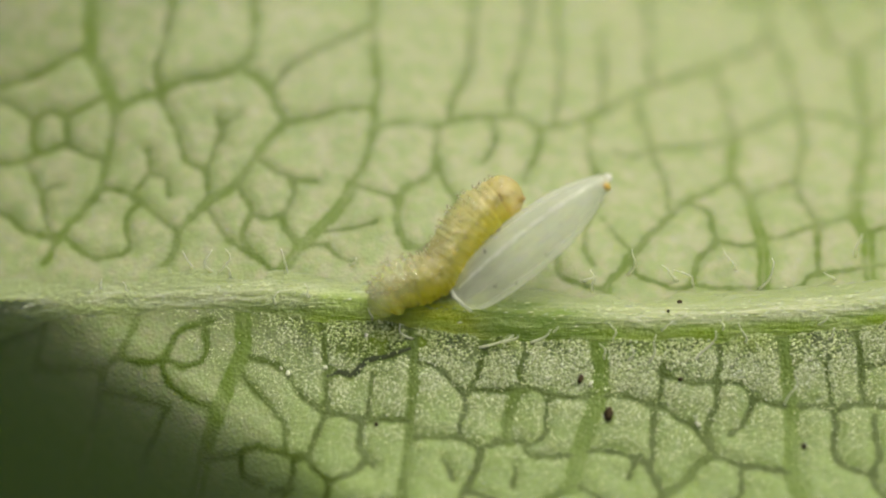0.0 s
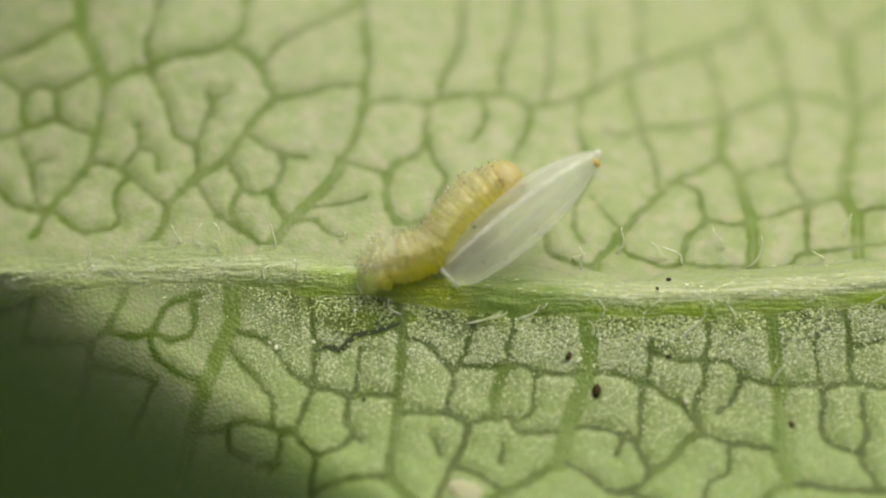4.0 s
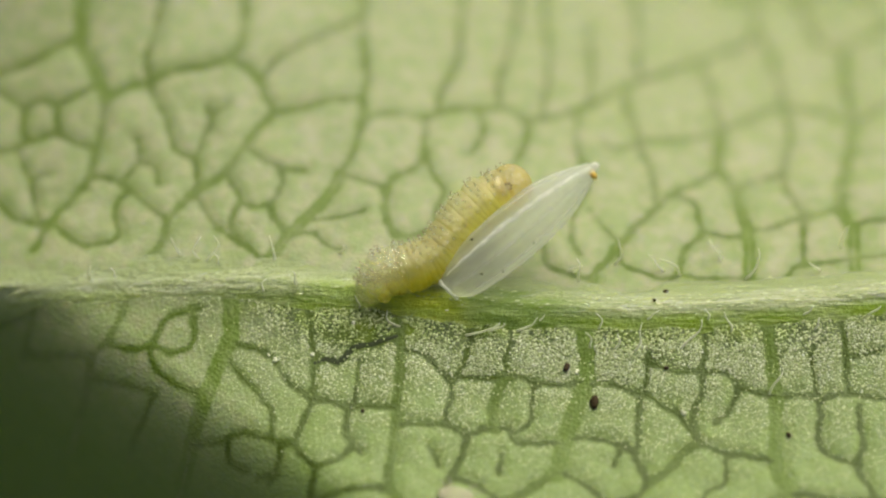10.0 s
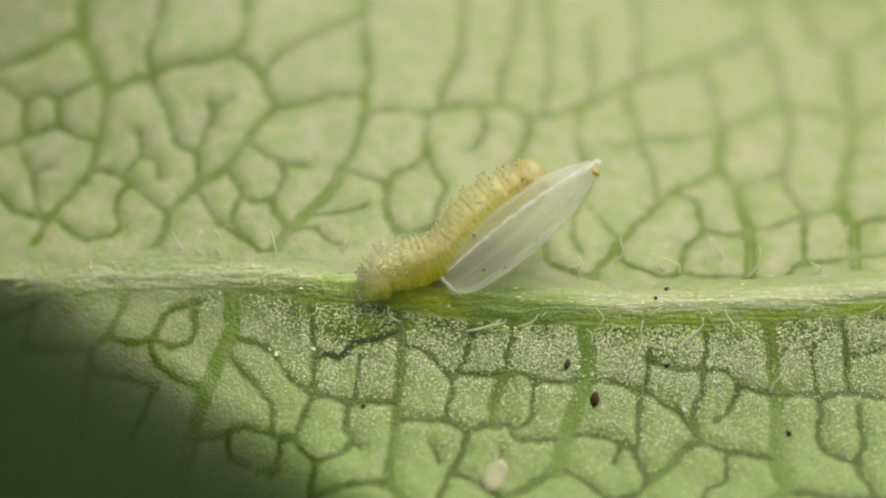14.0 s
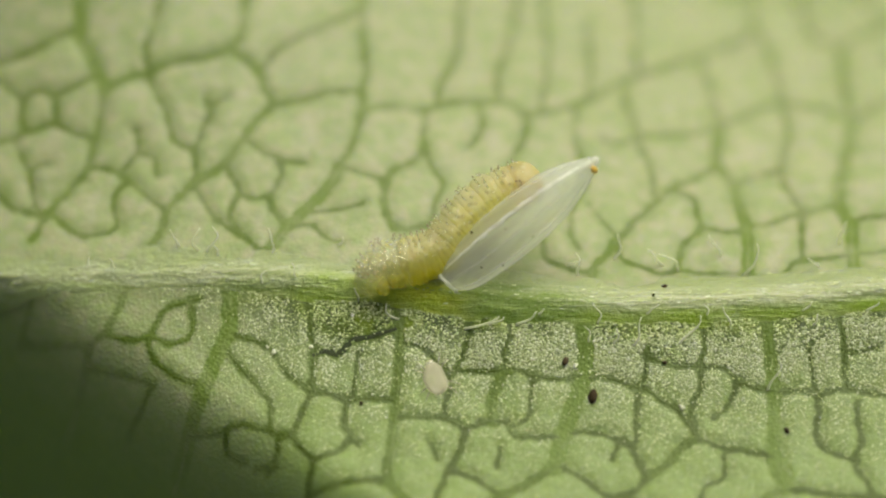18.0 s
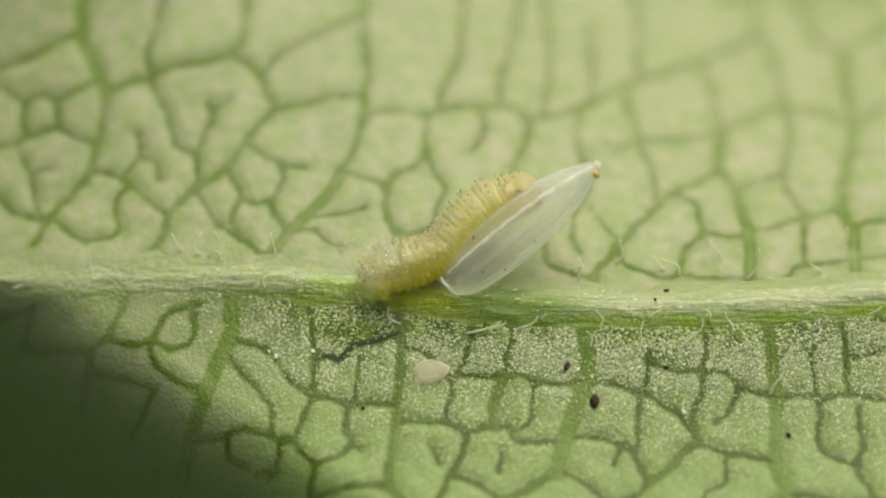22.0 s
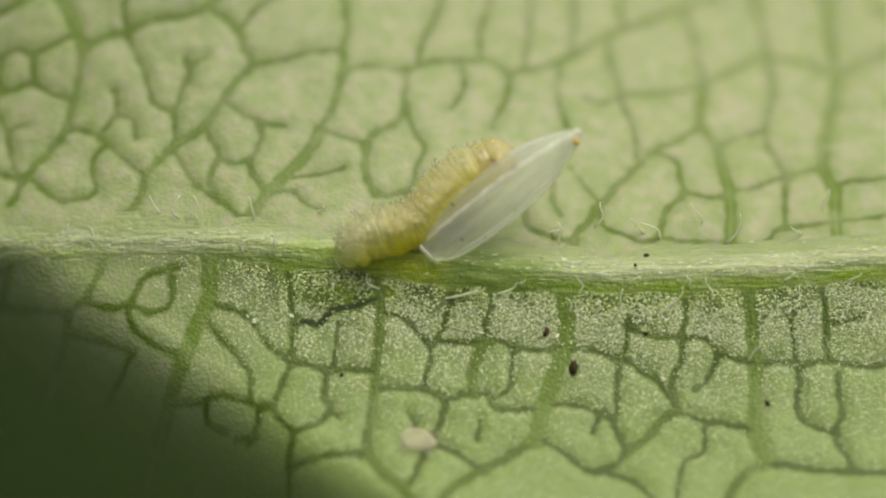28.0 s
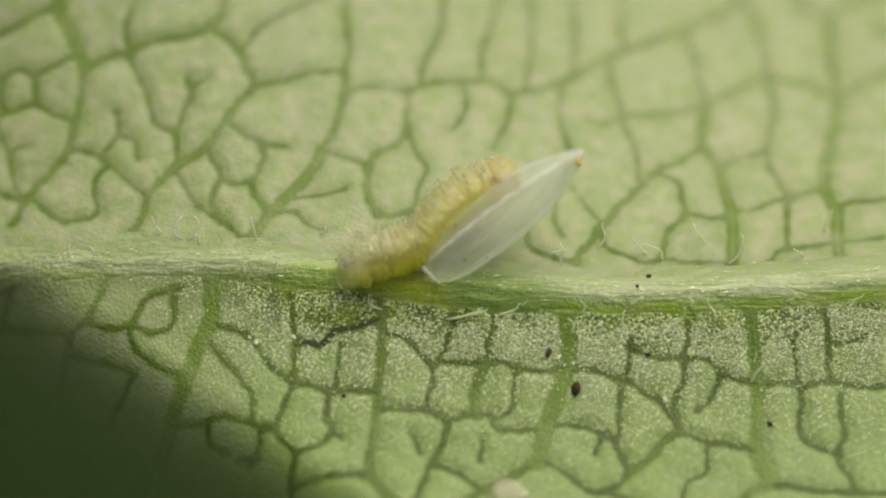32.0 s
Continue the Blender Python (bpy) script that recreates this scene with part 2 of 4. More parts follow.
BLADE, MIDRIB, SHELL = make_blade(), make_midrib(), make_shell()
RIB = make_clear("egg_rib", (0.92, 0.92, 0.89), (0.97, 0.97, 0.94), 0.5, 0.72, 0.16)
# whiter, less clear copy of the rib material, for the rib's highlight
RIB_LIT = make_clear("egg_rib_lit", (0.94, 0.94, 0.90), (0.97, 0.97, 0.94), 0.4, 0.35, 0.10)
VEIN_DARK = make_plain("darkened_vein", (0.012, 0.02, 0.008), (0.042, 0.056, 0.02), 6, 0.6, 8, 0.15)
AMBER = make_plain("amber_tip", (0.42, 0.26, 0.03), (0.54, 0.36, 0.07), 20, 0.3, 0, 0.5)
CRUST = make_clear("egg_foot", (0.88, 0.9, 0.84), (0.95, 0.96, 0.92), 0.5, 0.55, 0.12)
HAIR = make_clear("leaf_hair", (0.84, 0.87, 0.66), (0.92, 0.94, 0.76), 0.45, 0.35, 0.22)
GRANULE = make_granule()
DIRT = make_plain("dark_speck", (0.020, 0.016, 0.009), (0.06, 0.042, 0.02), 30, 0.8, 8, 0.1)
LARVA = make_larva("larva_skin", (0.86, 0.84, 0.52), (0.78, 0.74, 0.006), 0.62)
LARVA_PALE = make_larva("larva_pale_skin", (0.92, 0.91, 0.70), (0.84, 0.82, 0.16), 0.82, (1.0, 0.995, 0.96))
PROLEG = make_larva("larva_proleg", (0.76, 0.75, 0.03), (0.70, 0.70, 0.008), 0.62)
HEAD = make_larva("larva_head", (0.78, 0.64, 0.33), (0.74, 0.54, 0.14), 0.58)
EYE = make_plain("larva_eye", (0.05, 0.025, 0.012), (0.08, 0.04, 0.02), 30, 0.3)
JAW = make_plain("larva_jaw", (0.22, 0.13, 0.04), (0.34, 0.22, 0.08), 20, 0.35)
BRISTLE = make_plain("bristle", (0.13, 0.10, 0.05), (0.2, 0.15, 0.09), 20, 0.5)


def make_mite():
    n = Nodes("mite_skin")
    n.bump(n.noise(20, 4), 5, 0.7)
    n.set(Base_Color=n.mix(n.noise(9, 3), (0.74, 0.67, 0.52), (0.80, 0.74, 0.62)), Roughness=0.4, Specular_IOR_Level=0.4)
    return n.thin((0.88, 0.82, 0.68), 0.45, 0.68).mat


MITE = make_mite()
MITE_LEG = make_clear("mite_leg", (0.70, 0.66, 0.50), (0.8, 0.76, 0.58), 0.5, 0.72, 0.35)
# olive chosen for the green light it bounces up
BOUNCE_GROUND = make_plain("unseen_ground", (0.06, 0.075, 0.015), (0.13, 0.145, 0.04), 0.05, 0.9, 400)


# ---- building helpers ----
def mesh_of(name, verts, faces, material, smooth=True):
    me = bpy.data.meshes.new(name)
    me.from_pydata([tuple(v) for v in (np.asarray(verts, float) * MM)], [], faces)
    me.materials.append(material)
    if smooth:
        me.polygons.foreach_set("use_smooth", [True] * len(me.polygons))
    me.update()
    return me


def part(name, me, parent, label=""):
    ob = new(name, me)
    ob.parent = parent
    return tagged(ob, label) if label else ob


def thing(name, at, label, category, group="", kind=""):
    ob = new(name)
    ob.location = Vector(at) * MM
    ob.empty_display_size = 0.1 * MM
    return tagged(ob, label, category, group, kind)


def sheet(nu, nv, wrap=False):
    """Quads of a grid with nu rows of nv points."""
    f = []
    for i in range(nu - 1):
        for j in range(nv if wrap else nv - 1):
            k = (j + 1) % nv
            f.append((i * nv + j, i * nv + k, (i + 1) * nv + k, (i + 1) * nv + j))
    return f


def tube(path, radii, sides=6, flat=1.0):
    """A tapered round rod along a path of points (mm)."""
    path = [Vector(p) for p in path]
    verts, up = [], Vector((0.13, 0.21, 0.97))
    for i, p in enumerate(path):
        way = (path[min(i + 1, len(path) - 1)] - path[max(i - 1, 0)]).normalized()
        a = way.cross(up).normalized()
        b = a.cross(way).normalized()
        for k in range(sides):
            w = 2 * math.pi * k / sides
            verts.append(p + radii[i] * (a * math.cos(w) + b * flat * math.sin(w)))
    faces = sheet(len(path), sides, True)
    faces.append(tuple(range(sides - 1, -1, -1)))
    faces.append(tuple(range(len(verts) - sides, len(verts))))
    return verts, faces


def ball(rx, ry, rz, rings=8, sides=12, shape=None):
    """A rounded body; shape(v, angle) scales its radius."""
    verts, faces = [], []
    for i in range(rings + 1):
        v = math.pi * i / rings
        for k in range(sides):
            w = 2 * math.pi * k / sides
            s = shape(v, w) if shape else 1.0
            verts.append((-rx * math.cos(v), ry * math.sin(v) * math.cos(w) * s, rz * math.sin(v) * math.sin(w) * s))
    return verts, sheet(rings + 1, sides, True)


# ---- the leaf: one roof-like blade, folded along its midrib, underside up ----
MIDLINE = (-0.000487, -0.000231, 0.012049, 0.014840, -0.104336, -0.215957)


def mid_y(x):
    x = np.clip(x, -4.6, 4.6)
    return np.polyval(MIDLINE, x)


def lie(x, y):
    """Height of the blade, without its relief (mm)."""
    s = y - mid_y(x)
    xs = np.clip(x, -4, 3)
    low = 0.30 * s + 0.145 * np.clip(s, -2.6, 0) ** 2
    high = -(0.15 + 0.03 * xs + 0.053 * np.clip(xs, 0, 3)) * s + (0.07 * np.clip(-x / 3, 0, 1.3) - 0.008) * np.clip(s, 0, 3.5) ** 2
    # towards one corner of the margin the blade rolls over and hangs down
    q = np.clip(-0.573 * (x + 2.22) - 0.82 * (y + 0.98) + 0.44, 0, None)
    roll = np.where(q < 1.4, 2.0 * q * q, 2.0 * 1.4 ** 2 + 5.6 * (q - 1.4))
    return np.where(s < 0, low - roll * np.clip((0.1 - s) / 0.28, 0, 1), high) - 0.04 * np.clip(x + 0.5, -3.6, 0) ** 2


# added ground sheet, never in view; bounces olive light onto the leaf's shaded side
GROUND = -8.0
ground_me = mesh_of("ground", [(-4e5, -4e5, GROUND), (4e5, -4e5, GROUND), (4e5, 4e5, GROUND), (-4e5, 4e5, GROUND)], [(0, 1, 2, 3)], BOUNCE_GROUND)
tagged(new("ground", ground_me), "added unseen ground under the fallen leaf, olive for green bounce light", "ground", kind="structure")

leaf = thing("leaf", (0, 0, 0), "pale green leaf lying underside up, netted with darker veins", "leaf")
LINES, DARKENED = [], []           # every vein as (width, points)


def smooth_line(points, step=0.035):
    """A rounded line through the points."""
    p = [Vector((*q, 0)) for q in points]
    p = [2 * p[0] - p[1]] + p + [2 * p[-1] - p[-2]]
    out = []
    for a, b, c, d in zip(p, p[1:], p[2:], p[3:]):
        n = max(2, int((c - b).length / step))
        for i in range(n):
            t = i / n
            q = 0.5 * (2 * b + (c - a) * t + (2 * a - 5 * b + 4 * c - d) * t * t + (3 * b - a - 3 * c + d) * t ** 3)
            out.append((q.x, q.y))
    return out + [tuple(points[-1])]


def vein(width, *points):
    line = np.array(smooth_line(points))
    rnd = random.Random(len(LINES))
    wob = np.cumsum([rnd.gauss(0, 0.0035) for _ in line])
    wob -= np.linspace(wob[0], wob[-1], len(wob))
    line[:, 1] += wob
    line[:, 0] += wob[::-1] * 0.6
    LINES.append((width * rnd.uniform(0.9, 1.1), line))


def dark_vein(width, *points):
    """A vein along which the tissue has gone dark."""
    vein(width, *points)
    DARKENED.append(len(LINES) - 1)


vein(0.105, (-2.77, 2.56), (-2.77, 2.15), (-2.75, 1.97), (-2.68, 1.86), (-2.59, 1.65), (-2.55, 1.53))
vein(0.074, (-2.55, 1.53), (-2.59, 1.27), (-2.63, 1.02), (-2.70, 0.83), (-2.87, 0.63), (-2.97, 0.50), (-3.06, 0.31))
vein(0.074, (-2.77, 2.06), (-2.94, 1.98), (-3.18, 1.85), (-3.40, 1.80), (-3.71, 1.71))
vein(0.074, (-2.55, 1.55), (-2.39, 1.62), (-2.24, 1.66), (-1.96, 1.76), (-1.77, 1.81), (-1.64, 1.88), (-1.54, 2.03), (-1.51, 2.63))
vein(0.048, (-2.22, 1.66), (-2.26, 1.87), (-2.21, 2.06), (-2.12, 2.58))
vein(0.048, (-2.24, 1.64), (-2.12, 1.45), (-2.05, 1.25), (-2.00, 1.11), (-1.85, 1.01))
vein(0.074, (-1.62, 1.91), (-1.49, 1.81), (-1.38, 1.69), (-1.35, 1.57), (-1.28, 1.42), (-1.41, 1.25), (-1.47, 1.12), (-1.63, 0.88), (-1.84, 0.72), (-2.05, 0.51))
vein(0.074, (-2.05, 0.51), (-2.08, 0.32), (-2.18, 0.18))
vein(0.074, (-1.28, 1.41), (-1.05, 1.45), (-0.88, 1.53), (-0.60, 1.57))
vein(0.074, (-0.59, 2.70), (-0.58, 1.95), (-0.56, 1.79), (-0.60, 1.58), (-0.59, 1.37))
vein(0.074, (-0.59, 1.37), (-0.64, 1.12), (-0.76, 0.86))
vein(0.105, (-0.76, 0.86), (-0.82, 0.71), (-1.03, 0.46), (-1.19, 0.24), (-1.29, 0.09))
vein(0.074, (-0.58, 1.38), (-0.41, 1.45), (-0.10, 1.45), (0.07, 1.52), (0.42, 1.56), (0.53, 1.57), (0.68, 1.47))
vein(0.074, (0.68, 1.47), (0.94, 1.55), (1.16, 1.67), (1.39, 1.86), (1.67, 2.03), (1.99, 2.22), (2.33, 2.43), (2.53, 2.62), (2.64, 3.40))
vein(0.074, (-0.10, 1.43), (-0.12, 1.19), (-0.10, 1.09), (-0.19, 0.96), (-0.36, 0.85), (-0.40, 0.72), (-0.40, 0.51), (-0.33, 0.32))
vein(0.048, (-0.70, 0.86), (-0.53, 0.81), (-0.40, 0.78))
vein(0.048, (-0.12, 1.06), (-0.04, 0.88), (0.03, 0.73), (-0.02, 0.58), (-0.07, 0.36))
vein(0.048, (0.46, 1.57), (0.46, 1.79), (0.53, 2.09), (0.61, 2.45), (0.64, 2.99))
vein(0.048, (-0.02, 1.49), (0.03, 1.74), (0.14, 2.03), (0.18, 2.38), (0.21, 2.91))
vein(0.074, (0.68, 1.47), (0.67, 1.28), (0.61, 1.11), (0.55, 0.96))
vein(0.034, (0.33, 1.50), (0.33, 1.28), (0.24, 1.11))
vein(0.048, (1.07, 1.55), (1.06, 1.23), (1.12, 1.01), (1.11, 0.79), (1.01, 0.57), (1.00, 0.30), (1.05, 0.19))
vein(0.048, (1.46, 1.88), (1.46, 1.67), (1.55, 1.36), (1.56, 1.21), (1.62, 0.99), (1.64, 0.74))
vein(0.048, (1.55, 1.33), (1.77, 1.38), (1.99, 1.39), (2.19, 1.50))
vein(0.105, (2.20, 1.53), (2.16, 1.32), (2.14, 1.05), (2.24, 0.88), (2.29, 0.62), (2.31, 0.39), (2.30, 0.06), (2.30, -0.06))
vein(0.074, (2.19, 1.50), (2.40, 1.61), (2.59, 1.75), (2.78, 1.80), (3.00, 1.75), (3.25, 1.65), (3.48, 1.81), (3.82, 1.97))
vein(0.074, (2.73, 1.79), (2.71, 2.05), (2.67, 2.38), (2.56, 2.70))
vein(0.105, (3.25, 1.65), (3.20, 1.37), (3.12, 1.06), (3.07, 0.87), (3.06, 0.63), (3.12, 0.46), (3.10, 0.22), (3.10, -0.01))
vein(0.048, (2.73, 1.76), (2.72, 1.41), (2.65, 1.10), (2.67, 0.86), (2.78, 0.60))
vein(0.048, (2.26, 0.85), (2.40, 0.97), (2.64, 1.06))
vein(0.074, (2.14, 1.05), (1.96, 0.92), (1.74, 0.77), (1.55, 0.54), (1.38, 0.34), (1.31, 0.26))
vein(0.074, (1.31, 0.26), (1.24, 0.13), (1.16, 0.04), (1.13, -0.12))
vein(0.048, (1.78, 0.80), (1.93, 0.72), (1.96, 0.55), (1.97, 0.41), (1.84, 0.27), (1.78, 0.04))
vein(0.048, (1.97, 0.43), (2.14, 0.39), (2.29, 0.40))
vein(0.048, (2.34, 0.46), (2.49, 0.48), (2.67, 0.57), (2.78, 0.60))
vein(0.048, (2.78, 0.60), (2.74, 0.40), (2.72, 0.14))
vein(0.034, (1.33, 0.29), (1.37, 0.10), (1.53, 0.02), (1.65, -0.03), (1.78, 0.02), (1.95, -0.01), (2.16, -0.01), (2.29, -0.04))
vein(0.034, (2.30, -0.05), (2.45, -0.04), (2.58, 0.00), (2.67, 0.11), (2.82, 0.14), (3.09, 0.18), (3.30, 0.21), (3.61, 0.25))
vein(0.034, (2.78, 0.60), (2.93, 0.66), (3.05, 0.69))
vein(0.034, (3.15, 0.54), (3.31, 0.57), (3.65, 0.60))
vein(0.074, (3.25, 2.48), (3.23, 2.08), (3.24, 1.67))
vein(0.048, (3.25, 2.48), (3.04, 2.69), (2.97, 3.40))
vein(0.048, (3.25, 2.48), (3.50, 2.68), (3.93, 2.82))
vein(0.034, (1.19, 2.48), (1.20, 2.06), (1.17, 1.70))
vein(0.034, (1.58, 2.99), (1.57, 2.29), (1.58, 1.95))
vein(0.034, (0.84, 2.97), (0.84, 2.01), (0.79, 1.52))
vein(0.048, (2.09, 2.27), (2.17, 1.87), (2.19, 1.50))
vein(0.048, (0.77, 0.30), (0.80, 0.11), (0.88, 0.05), (0.99, 0.00), (1.13, -0.03))
vein(0.048, (-3.19, 1.50), (-3.06, 1.56), (-2.93, 1.51), (-2.82, 1.56), (-2.66, 1.64))
vein(0.048, (-2.93, 1.51), (-2.92, 1.28), (-2.81, 1.19), (-2.65, 1.14))
vein(0.048, (-2.92, 1.28), (-3.16, 1.23), (-3.33, 1.16), (-3.68, 1.15))
vein(0.048, (-3.19, 1.50), (-3.20, 1.35), (-3.17, 1.23))
vein(0.048, (-3.19, 1.50), (-3.39, 1.64), (-3.71, 1.73))
vein(0.048, (-3.23, 1.17), (-3.17, 1.03), (-3.10, 0.89), (-3.08, 0.79), (-3.04, 0.60), (-2.98, 0.52))
vein(0.034, (-3.09, 0.92), (-2.96, 0.96))
vein(0.048, (-3.62, 0.84), (-3.35, 0.70), (-3.23, 0.59), (-2.99, 0.51))
vein(0.048, (-2.90, 0.50), (-2.77, 0.37), (-2.67, 0.31))
vein(0.034, (-2.67, 0.31), (-2.46, 0.32), (-2.42, 0.39), (-2.46, 0.51), (-2.44, 0.65), (-2.35, 0.76))
vein(0.048, (-2.61, 0.90), (-2.47, 0.87), (-2.33, 0.76), (-2.16, 0.59), (-2.05, 0.51))
vein(0.048, (-2.32, 1.19), (-2.29, 1.16), (-2.28, 1.00), (-2.17, 0.95), (-2.13, 0.80))
vein(0.048, (-1.85, 1.01), (-1.84, 0.81), (-1.86, 0.69))
vein(0.048, (-1.78, 1.46), (-1.74, 1.35), (-1.75, 1.26))
vein(0.034, (-1.75, 1.39), (-1.63, 1.46))
vein(0.034, (-1.74, 1.35), (-1.79, 1.21), (-1.84, 1.05))
vein(0.048, (-0.33, 0.34), (-0.22, 0.33), (-0.09, 0.37))
vein(0.048, (-1.47, 1.12), (-1.40, 1.04), (-1.21, 0.93), (-1.02, 0.90))
vein(0.048, (-1.22, 0.93), (-1.19, 0.81), (-1.22, 0.70), (-1.28, 0.61))
vein(0.048, (-1.60, 0.93), (-1.59, 0.81), (-1.50, 0.66), (-1.56, 0.47), (-1.51, 0.32), (-1.40, 0.19), (-1.31, 0.11))
vein(0.048, (-1.50, 0.62), (-1.40, 0.59), (-1.28, 0.61))
vein(0.048, (-1.28, 0.60), (-1.24, 0.46), (-1.14, 0.35))
vein(0.034, (-1.83, 0.68), (-1.73, 0.50), (-1.67, 0.41))
vein(0.03, (-0.94, 0.36), (-0.86, 0.24), (-0.72, 0.19))
vein(0.018, (-0.94, 0.47), (-0.78, 0.48), (-0.57, 0.55))
vein(0.125, (-1.55, -0.15), (-1.55, -0.48), (-1.61, -0.60), (-1.69, -0.81), (-1.78, -1.04), (-1.85, -1.19), (-1.92, -1.34))
vein(0.048, (-2.32, -0.07), (-2.38, -0.27), (-2.46, -0.42))
vein(0.048, (-2.46, -0.43), (-2.42, -0.48), (-2.29, -0.51), (-2.14, -0.49), (-2.06, -0.35), (-2.00, -0.29), (-1.83, -0.24), (-1.76, -0.24))
vein(0.048, (-1.83, -0.33), (-1.82, -0.47), (-1.89, -0.55), (-1.99, -0.57))
vein(0.048, (-3.03, -0.05), (-3.07, -0.19), (-3.15, -0.33))
vein(0.048, (-2.15, -0.51), (-2.13, -0.61), (-2.01, -0.76), (-1.79, -0.87))
vein(0.048, (-2.47, -0.44), (-2.60, -0.50), (-2.66, -0.67))
vein(0.034, (-2.10, -0.82), (-2.21, -0.94), (-2.31, -1.03))
vein(0.048, (-1.51, -0.51), (-1.39, -0.54), (-1.28, -0.58), (-1.20, -0.64), (-1.14, -0.75), (-1.05, -0.85), (-0.94, -0.95))
vein(0.048, (-1.56, -0.64), (-1.42, -0.80), (-1.30, -0.94), (-1.23, -1.05), (-1.21, -1.25), (-1.07, -1.30))
vein(0.048, (-1.85, -1.17), (-1.61, -1.22), (-1.54, -1.20), (-1.37, -1.22), (-1.21, -1.26))
vein(0.034, (-1.56, -1.23), (-1.54, -1.34), (-1.40, -1.43))
vein(0.034, (-1.16, -1.29), (-1.18, -1.42), (-1.25, -1.53))
vein(0.048, (-1.08, -1.30), (-0.98, -1.41), (-0.91, -1.49), (-0.93, -1.64), (-0.94, -1.82), (-0.96, -2.02))
vein(0.048, (-0.99, -0.19), (-0.96, -0.38), (-0.94, -0.54), (-0.91, -0.65), (-0.93, -0.84), (-0.94, -0.97), (-1.00, -1.14), (-1.07, -1.30))
dark_vein(0.062, (-0.93, -0.68), (-0.84, -0.65), (-0.75, -0.67), (-0.68, -0.61), (-0.64, -0.57), (-0.55, -0.56), (-0.48, -0.55), (-0.40, -0.52), (-0.31, -0.49))
vein(0.048, (-0.94, -0.95), (-0.76, -0.99), (-0.67, -1.02), (-0.51, -1.01), (-0.31, -1.03))
vein(0.048, (-0.67, -1.02), (-0.69, -1.23), (-0.64, -1.31), (-0.75, -1.44), (-0.91, -1.49))
vein(0.034, (-0.59, -0.67), (-0.61, -0.84), (-0.63, -1.01))
vein(0.074, (-0.33, -0.24), (-0.28, -0.49), (-0.28, -0.67), (-0.30, -0.89), (-0.31, -1.15), (-0.34, -1.37), (-0.38, -1.55), (-0.38, -1.66))
vein(0.074, (-0.38, -1.66), (-0.26, -1.82), (-0.10, -1.96), (0.06, -2.22))
vein(0.048, (-0.93, -1.72), (-0.67, -1.68), (-0.38, -1.66))
vein(0.048, (-0.26, -0.59), (-0.10, -0.63), (-0.02, -0.72), (0.07, -0.83), (0.09, -0.93), (0.05, -1.06), (0.05, -1.17))
vein(0.048, (-0.30, -1.16), (-0.10, -1.16), (0.07, -1.17), (0.21, -1.24), (0.35, -1.19), (0.52, -1.20), (0.56, -1.30), (0.88, -1.31))
vein(0.048, (0.24, -0.37), (0.22, -0.56), (0.17, -0.71), (0.10, -0.82))
vein(0.048, (0.07, -0.81), (0.19, -0.80), (0.35, -0.81), (0.54, -0.80), (0.70, -0.85), (0.89, -0.87), (1.06, -0.83))
vein(0.048, (0.54, -0.31), (0.52, -0.55), (0.48, -0.68), (0.50, -0.80))
vein(0.074, (0.50, -0.80), (0.42, -0.93), (0.39, -1.06), (0.40, -1.20))
vein(0.034, (0.71, -0.84), (0.68, -0.98), (0.66, -1.13), (0.57, -1.23))
vein(0.125, (1.07, -0.41), (1.08, -0.60), (1.07, -0.82), (1.01, -1.02), (0.93, -1.22), (0.87, -1.42), (0.83, -1.56))
vein(0.074, (0.86, -1.54), (0.63, -1.68), (0.47, -1.77), (0.27, -1.92), (0.02, -2.22))
vein(0.048, (0.19, -1.26), (0.15, -1.41), (0.07, -1.58), (0.02, -1.73), (-0.06, -1.91))
vein(0.034, (-0.08, -1.34), (-0.04, -1.41), (-0.01, -1.49))
vein(0.034, (-0.64, -1.30), (-0.61, -1.34), (-0.58, -1.37))
vein(0.034, (0.45, -1.40), (0.42, -1.55))
vein(0.048, (0.07, -1.58), (0.27, -1.64), (0.39, -1.73), (0.48, -1.80))
vein(0.048, (0.88, -1.54), (1.08, -1.66), (1.24, -1.77), (1.44, -1.81), (1.64, -1.93), (1.79, -2.23))
vein(0.048, (1.10, -0.85), (1.26, -0.85), (1.38, -0.89), (1.51, -0.93), (1.63, -1.02), (1.75, -1.08), (1.85, -1.24), (1.87, -1.31))
vein(0.048, (1.47, -0.92), (1.45, -1.10), (1.44, -1.32), (1.41, -1.39), (1.47, -1.54), (1.51, -1.62))
vein(0.074, (1.51, -1.62), (1.65, -1.52), (1.76, -1.39), (1.87, -1.31))
vein(0.048, (1.87, -1.31), (2.07, -1.39), (2.27, -1.43), (2.44, -1.46))
vein(0.048, (1.51, -1.62), (1.44, -1.72), (1.28, -1.78))
vein(0.048, (1.55, -0.62), (1.53, -0.70), (1.51, -0.92))
vein(0.048, (1.54, -0.68), (1.66, -0.74), (1.80, -0.76), (1.94, -0.76), (2.09, -0.76), (2.21, -0.87), (2.37, -0.93), (2.47, -0.94))
vein(0.048, (1.95, -0.35), (1.96, -0.58), (1.92, -0.76), (1.92, -0.93), (1.85, -1.10), (1.87, -1.31))
vein(0.034, (2.18, -0.90), (2.14, -1.02), (2.08, -1.10), (2.00, -1.16))
vein(0.088, (2.40, -0.37), (2.44, -0.60), (2.45, -0.83), (2.47, -0.97))
vein(0.098, (2.47, -0.97), (2.45, -1.26), (2.44, -1.47), (2.50, -1.72))
vein(0.07, (2.50, -1.72), (2.30, -1.86), (2.11, -2.23))
